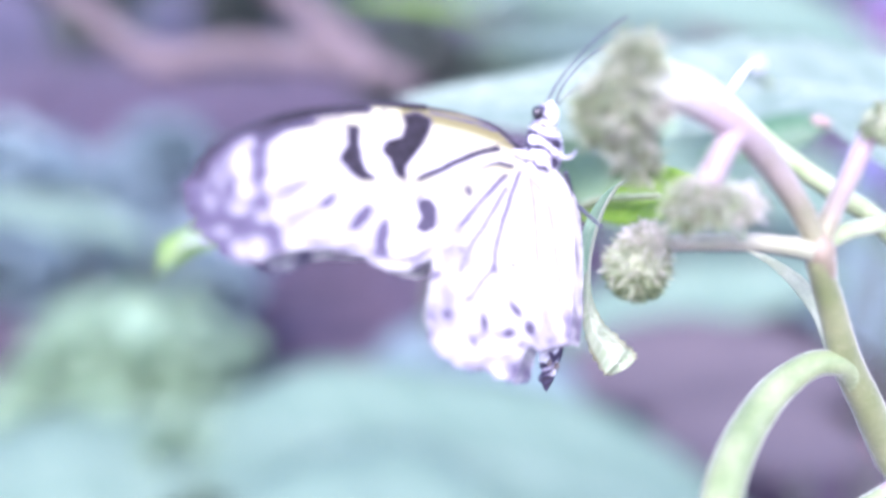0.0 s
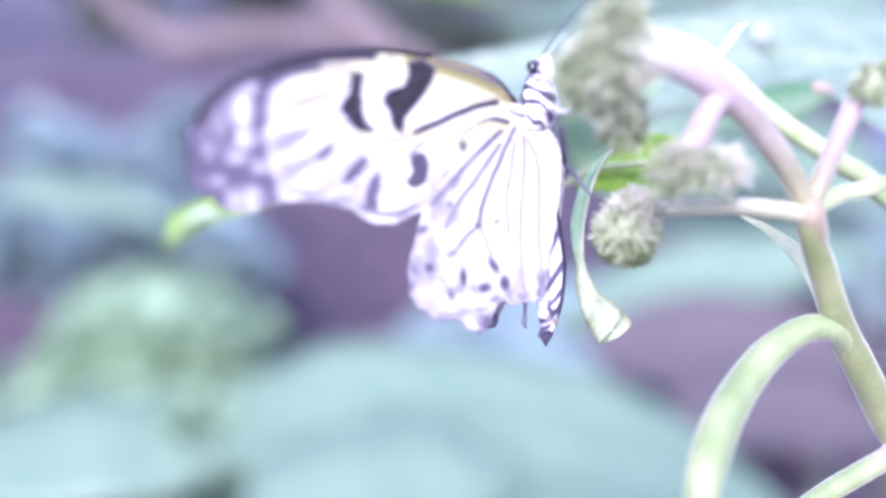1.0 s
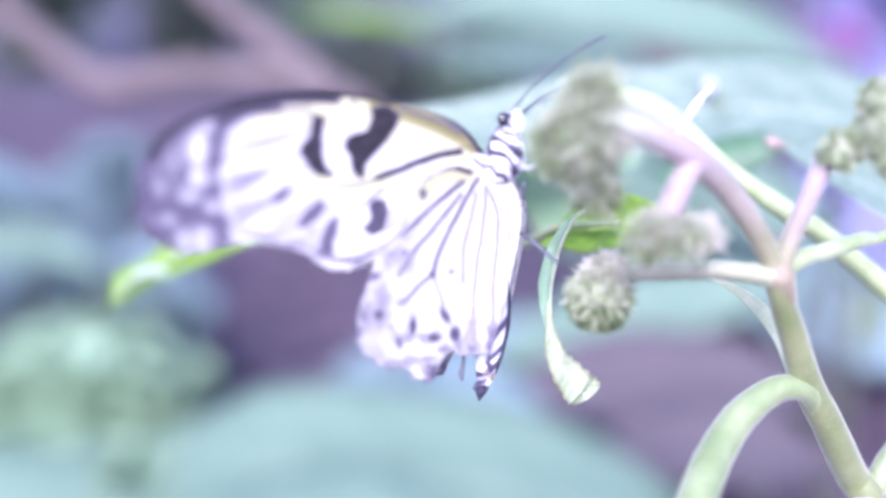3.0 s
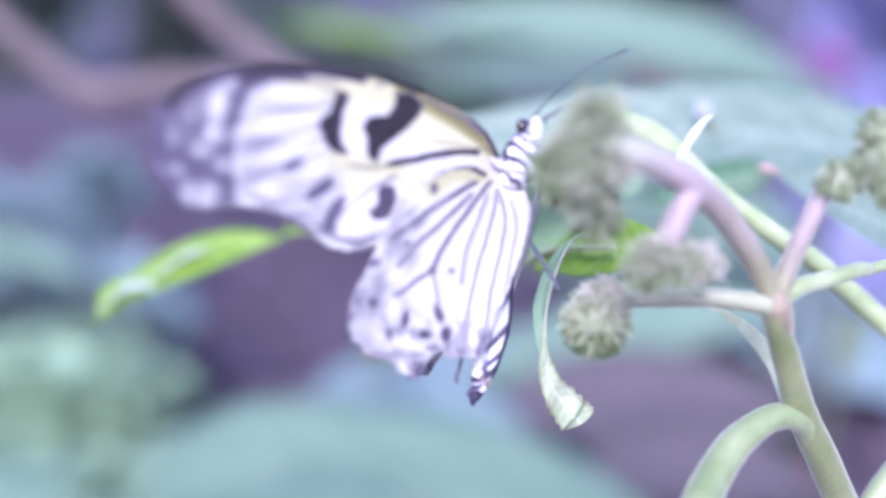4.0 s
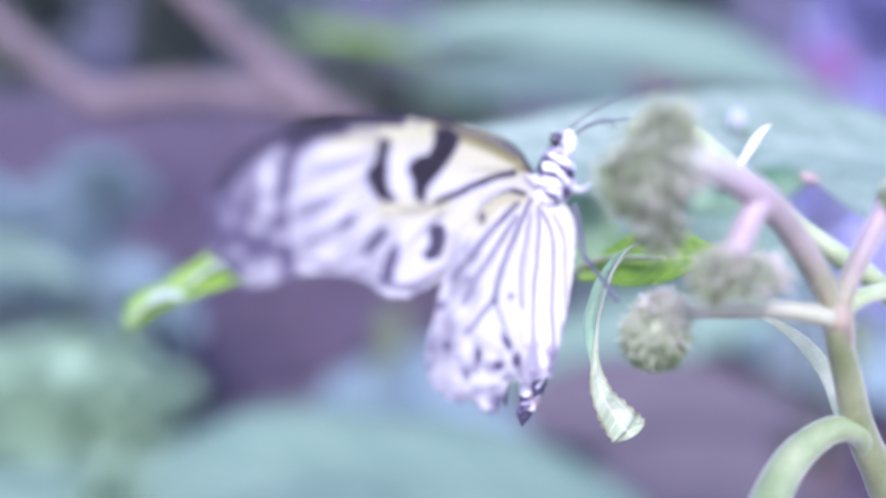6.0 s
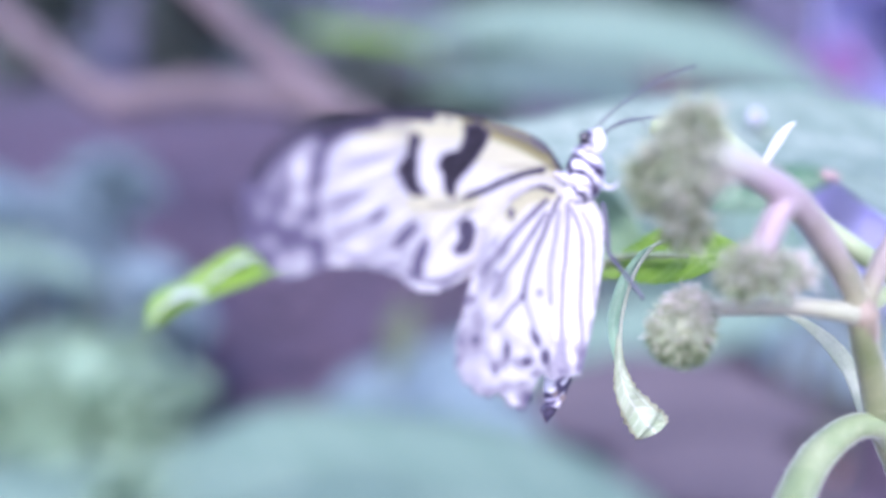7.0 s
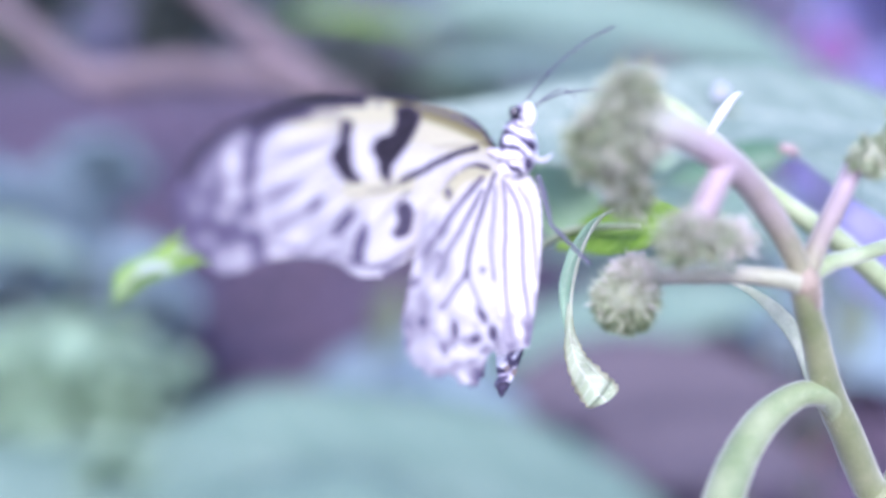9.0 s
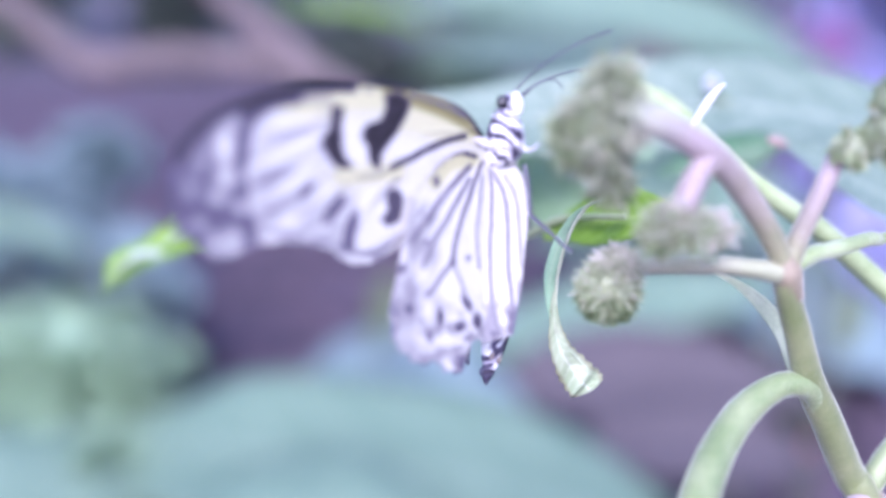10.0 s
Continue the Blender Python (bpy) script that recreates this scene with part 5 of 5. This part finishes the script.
def banded(name, rows, bands, parent, n=40, sides=24, label="", flat=1.0):
    """A rounded body part along rows of x, y, z, radius (mm); bands(s, angle) gives its dark markings."""
    pts = spline(rows, n)
    verts, mark, faces = [], [], []
    side = Vector((0, -1, 0))
    for i, row in enumerate(pts):
        ahead = Vector(pts[min(i + 1, n - 1)][:3] - pts[max(i - 1, 0)][:3]).normalized()
        s = (side - ahead * side.dot(ahead)).normalized()
        o = ahead.cross(s)
        for k in range(sides):
            a = 2 * math.pi * k / sides
            rr = max(row[3], 0.02) * (1 + 0.04 * noise.noise(Vector((i * 0.4, math.cos(a), math.sin(a)))))
            verts.append((Vector(row[:3]) + s * math.cos(a) * rr * flat + o * math.sin(a) * rr) * MM)
            mark.append(bands(i / (n - 1), a))
    for i in range(n - 1):
        for k in range(sides):
            q, p = i * sides, (k + 1) % sides
            faces.append((q + k, q + p, q + sides + p, q + sides + k))
    faces += [tuple(range(sides - 1, -1, -1)), tuple(range((n - 1) * sides, n * sides))]
    me = bpy.data.meshes.new(name)
    me.from_pydata(verts, [], faces)
    me.attributes.new("marking", "FLOAT", "POINT").data.foreach_set("value", mark)
    me.attributes.new("ochre", "FLOAT", "POINT").data.foreach_set("value", [0.0] * len(mark))
    for p in me.polygons:
        p.use_smooth = True
    return part_of(name, me, M_BODY, parent, label)


def thorax_marks(s, a):
    """Bold oblique lines and fine bands on a white ground; s runs up to the neck, q across."""
    q = math.sin(a)

    def line(d, w):
        return 1 - float(soft_step(w * 0.6, w * 1.4, abs(d)))

    wob = 0.022 * math.sin(6 * q + 3 + 11 * s) + 0.011 * math.sin(23 * q + 17 * s)
    dark = 0.0
    for at, lean, w, k in ((0.12, 0.03, 0.022, 0.7), (0.24, -0.05, 0.034, 0.95), (0.34, -0.03, 0.018, 0.7), (0.45, -0.12, 0.036, 1.0), (0.61, -0.15, 0.042, 1.0), (0.69, -0.19, 0.018, 0.8), (0.82, -0.14, 0.036, 1.0)):
        dark = max(dark, k * line(s - (at + lean * q + wob), w) * float(soft_step(1.0, 0.75, q)))
    for at, lean, k in ((0.475, -0.12, 0.5), (0.62, -0.16, 0.5)):
        dark = max(dark, k * line(s - (at + lean * q - wob), 0.01) * float(soft_step(0.1, 0.5, math.sin(7 * q + 30 * at))))
    dark = max(dark, 0.9 * line(q + 0.88 - 0.06 * math.sin(s * 17), 0.1) * float(soft_step(0.3, 0.42, s)))
    dark = max(dark, 0.5 * line(q - 0.74, 0.05) * float(soft_step(0.2, 0.3, s)), 0.6 * line(s - 0.93, 0.035))
    return max(dark, 0.02 + 0.02 * math.sin(a * 7 + s * 31))


thorax = banded("thorax", [(1.4, 0, -4.2, 0.4), (1.9, 0, -2.1, 2.5), (3, 0, 0.7, 3.6), (3.1, 0, 3.7, 3.4), (3.0, 0, 6, 2.5), (3.1, 0, 7.6, 1.4)], thorax_marks, butterfly, 90, 48, "white thorax banded with black")
head = banded("head", [(3, 0, 6.6, 0.8), (3.2, 0, 7.6, 1.5), (3.6, 0, 8.6, 1.7), (4.1, 0, 9.6, 1.4), (4.5, 0, 10.4, 0.5)], lambda s, a: 0.9 if (s < 0.35 or (0.55 < s < 0.75)) else 0.4, butterfly, 30, 24, "white head with black eyes")
downy("fur", thorax, 160, 0.0008, M_FUR, 9)
eye = part("eye", lump((0, 0, 0), (1.05, 0.7, 1.3), -15, 0.0, 1, 18, 12, MM), M_EYE, head, "black compound eye")
eye.location = Vector((2.4, 0, 8.6, 0)[:3]) * MM + Vector((0, -1.5, 0)) * MM
face = part("palp", lump((0, 0, 0), (1.15, 0.9, 2.3), -8, 0.1, 2, 18, 12, MM), M_PETAL, head, "bright white palp")
face.location = Vector((5.1, 0, 8.4, 0)[:3]) * MM + Vector((0, -1.4, 0)) * MM

tongue = part("tongue", tube([(5.8, 0.3, 9.6, 0.18), (8.3, 0.6, 11.9, 0.16), (10.6, 0.8, 13.2, 0.15), (12.4, 0.9, 13.2, 0.15), (14.0, 1.0, 11.7, 0.12)], 24, 6, 0.0, MM), M_CHITIN, head, "thin dark hooked tongue")
tongue.location = (0, 0, 0)


def abdomen_bands(s, a):
    side = -math.sin(a)

    def line(d, w):
        return 1 - float(soft_step(w * 0.5, w * 1.3, abs(d)))

    dark = 0.95 * float(soft_step(0.66, 0.8, side))
    for at, k in ((0.24, 0.6), (0.34, 0.7), (0.44, 0.8), (0.52, 0.8)):
        dark = max(dark, k * line(s - at - 0.075 * (0.8 - side), 0.018) * float(soft_step(-0.6, 0.0, side)))
    dark = max(dark, 0.6 * line(side + 0.1 + 0.1 * math.sin(s * 19), 0.07) * float(soft_step(0.2, 0.3, s)))
    dark = max(dark, 0.9 * line(s - 0.6 - 0.03 * math.sin(5 * side), 0.035) * float(soft_step(-0.5, 0.1, side)))
    if s > 0.66:
        dark = max(dark, 0.66 + 0.3 * math.sin(s * 60 + 3 * side))
    if s > 0.8:
        dark = max(dark, 0.92 + 0.08 * math.sin(s * 70 + 3 * side))
    return dark


abdomen = banded("abdomen", [(2.8, 0, -2.1, 1.2), (4.5, 0, -5.8, 1.6), (3.3, 0, -14.1, 2.0), (2.9, 0, -21.5, 2.6), (2.7, 0, -28.8, 3.2), (2.1, 0, -35.6, 2.7), (1.5, 0, -39.5, 1.95), (1.2, 0, -41.3, 1.4), (0.7, 0, -43.2, 1.1), (0.5, 0, -45.1, 0.1)], abdomen_bands, butterfly, 170, 64, "pale abdomen with dark lines and a dark tip")
abdomen.location.y = 0.0078
part("clasper", tube([(*(1.2, 0, -39.8, 0)[:3], 0.4), (*(-0.1, 0, -42.4, 0)[:3], 0.75), (*(-0.8, 0, -42.9, 0)[:3], 0.3)], 10, 8, 0.1, MM), M_CHITIN, abdomen)
for x, z, tone in ((0.3, 0.6, M_TAN), (1.7, -0.2, M_TAN), (0.9, -1.4, M_FUR)):
    claw = part("clasper", lump((0, 0, 0), (0.5, 0.5, 0.75), 20, 0.25, 5, 12, 8, MM), tone, abdomen, "brownish clasper at the tip of the abdomen")
    claw.location = Vector((1.2, 0, -39.7, 0)[:3]) * MM + Vector((x, -2.0, z)) * MM
foreleg = part("foreleg", tube([(6, 0, 0.2, 0.5), (7, 0, -0.2, 0.45), (7.9, 0, -0.1, 0.36), (8.6, 0, 0.5, 0.26), (9.0, 0, 1.2, 0.1)], 16, 8, 0.05, MM), M_FUR, butterfly, "short white foreleg")
foreleg.location.y = -0.003
shoulder = part("tegula", lump((0, 0, 0), (2.3, 0.7, 0.8), 24, 0.12, 6, 18, 12, MM), M_FUR, butterfly, "white scaled wing base")
shoulder.location = Vector((-0.7, 0, 0.9, 0)[:3]) * MM + Vector((0, -2.6, 0)) * MM

hind_leg = part("hind_leg", tube([(2.1, 0, -3.9, 0.4), (-0.5, 0, -14.1, 0.45), (-2, 0, -26.7, 0.4), (-2.9, 0, -37.2, 0.42), (-3.3, 0, -39.5, 0.55), (-3, 0, -40.9, 0.2)], 26, 8, 0.05, MM), M_LEG, butterfly, "dark hind leg drawn up behind the wing")
hind_leg.location.y = 0.0055

# walking leg: thigh hinged at the thorax, shank hinged at the knee
THIGH, SHANK = 9.6, 10.6
HIP = Vector((6.8, 0, -2.6, 0)[:3]) * MM + Vector((0, 0.5, 0)) * MM
leg = part("leg", tube([(0, 0, 0, 0.5), (0.2, 0, -4, 0.55), (0, 0, -THIGH, 0.4)], 14, 8, 0.03, MM), M_LEG, butterfly, "slate-blue jointed leg")
leg.location = HIP
shank = part("shank", tube([(0, 0, 0, 0.46), (0.1, 0, -5, 0.42), (0, 0, -SHANK, 0.34)], 14, 8, 0.03, MM), M_LEG, leg)


def antenna(rows, label):
    ob = part("antenna", tube(rows, 30, 6, 0.0, MM), M_CHITIN, butterfly, label)
    part("club", lump(tuple(rows[-1][:3]), (0.5, 0.22, 0.26), -35, 0.1, 2, 10, 8, MM), M_CHITIN, ob)
    return ob


feeler = antenna([(0, 0, 0, 0.22), (3.2, -0.3, 4.4, 0.19), (7.6, -0.8, 8.7, 0.18), (12, -1.4, 11.9, 0.19), (16.3, -2.0, 14.2, 0.26)], "long thin dark antenna with a slight club")
feeler_far = antenna([(0, 0, 0, 0.18), (2.6, 1.0, 3.4, 0.17), (6.2, 2.2, 6.4, 0.17), (10.0, 3.4, 8.6, 0.17), (12.6, 4.4, 9.6, 0.22)], "long thin dark antenna with a slight club")
ROOT_A = Vector((3.8, 0, 9.9, 0)[:3]) * MM + Vector((0, -0.8, 0)) * MM
ROOT_B = Vector((5.5, 0, 9.9, 0)[:3]) * MM + Vector((0, 1.0, 0)) * MM


SPAN = Vector((1, SLANT, 0)).normalized()


def motions():
    """The butterfly shifts on the seed head: body, both near wings, leg and antennae, in seconds, millimetres and degrees."""
    body = [
        (0, 13.22, 176, 10.48, -4.4, 7, -11.5, -17.3, -14, -29, 56, -80, -104, -2, -9),
        (0.5, 13.78, 176, 11.75, -2.6, 9.5, -13.4, -13.9, -11.4, -24, 54, -80, -101, -1, -5),
        (1, 14.47, 176, 12.66, -4.7, 8.4, -5, 0.3, 0.1, -19, 47, -75, -88, 1, 2),
        (1.5, 13.4, 176, 12.61, -6.6, 8.5, 5.1, 4.7, 3.1, -21, 47, -70, -89, 8, 9),
        (2, 12.39, 176, 12.31, -8.7, 7, 4.5, 4.2, 4.6, -23, 45, -70, -86, -7, 6),
        (2.5, 12.4, 176, 13.21, -2.6, 2.7, -5.9, 1, 3.9, -26, 43, -60, -81, 0, 8),
        (4, 16.39, 176, 18.67, 7.5, 8.2, -9.1, 0, 1, -21, 22, 0, -41, -2, 8),
        (4.5, 13.9, 176, 18.21, 2.5, 7.8, 2.7, 3.9, 0.3, -22, 19, 0, -36, 10, 23),
        (5, 12.87, 176, 17.22, 2.8, 2.6, -5.7, 4.9, 2.2, -27, 16, 0, -30, 12, 22),
        (5.5, 12.22, 176, 17.52, 3, 0.4, -1.7, 6.5, 2.7, -28, 14, 0, -27, 14, 22),
        (7, 13.08, 176, 17.73, 4.6, 0.6, -2.9, 4.8, 0, -27, 16, 0, -31, 4, 20),
        (7.5, 13, 176, 17.51, 4.4, 0.3, -4.7, 3.2, 0.4, -28, 17, 0, -32, 2, 27),
        (8, 12.4, 176, 17.18, 3.8, -0.5, -4.7, 4.6, 0.8, -29, 18, 0, -34, -1, 23),
        (8.5, 11.75, 176, 16.64, 2, 0.5, -2.6, 4.6, -0.2, -30, 16, 0, -30, -1, 21),
        (9, 10.79, 176, 16.34, 0, 0.8, 0.5, 5.3, -0.4, -30, 15, 0, -29, 0, 23),
        (9.5, 10.5, 176, 16.04, -0.4, 0.3, 2.6, 6.3, 0.1, -30, 19, 0, -36, 3, 19),
        (10, 11.23, 176, 16.46, 0.3, 0.9, 2.9, 3.8, -0.1, -29, 22, 0, -42, 8, 14),
    ]
    walk(butterfly, [(t, BED @ pose(x * MM, y * MM, z * MM, 0, a, 0)) for t, x, y, z, a, *_ in body])
    for ob, lag in ((forewing, 0), (far_fore, 0.8)):
        walk(ob, [(t, pose(0, 0, 0, 0, wing + lag, swing) @ Matrix.Rotation(radians(twist), 4, SPAN)) for t, x, y, z, a, wing, swing, twist, *_ in body])
    for ob, drop, lag in ((hindwing, 0, 0), (far_hind, 0, -1)):
        walk(ob, [(t, pose(0, 0, drop * MM, 0, wing + lag, swing) @ Matrix.Rotation(radians(fold), 4, SPAN)) for t, x, y, z, a, wing, swing, twist, fold, *_ in body])
    walk(leg, [(t, pose(*HIP, 0, hip, 0) @ pose(0, 0, 0, 0, 0, roll) @ pose(0, 0, 0, 0, bend, 0)) for t, x, y, z, a, wing, swing, twist, fold, hip, bend, roll, knee, *_ in body])
    walk(shank, [(t, pose(0, 0, -THIGH * MM, 0, knee, 0)) for t, x, y, z, a, wing, swing, twist, fold, hip, bend, roll, knee, *_ in body])
    walk(feeler, [(t, pose(*ROOT_A, 0, near, 0)) for t, x, y, z, a, wing, swing, twist, fold, hip, bend, roll, knee, near, far in body])
    walk(feeler_far, [(t, pose(*ROOT_B, 0, far, 0)) for t, x, y, z, a, wing, swing, twist, fold, hip, bend, roll, knee, near, far in body])


motions()
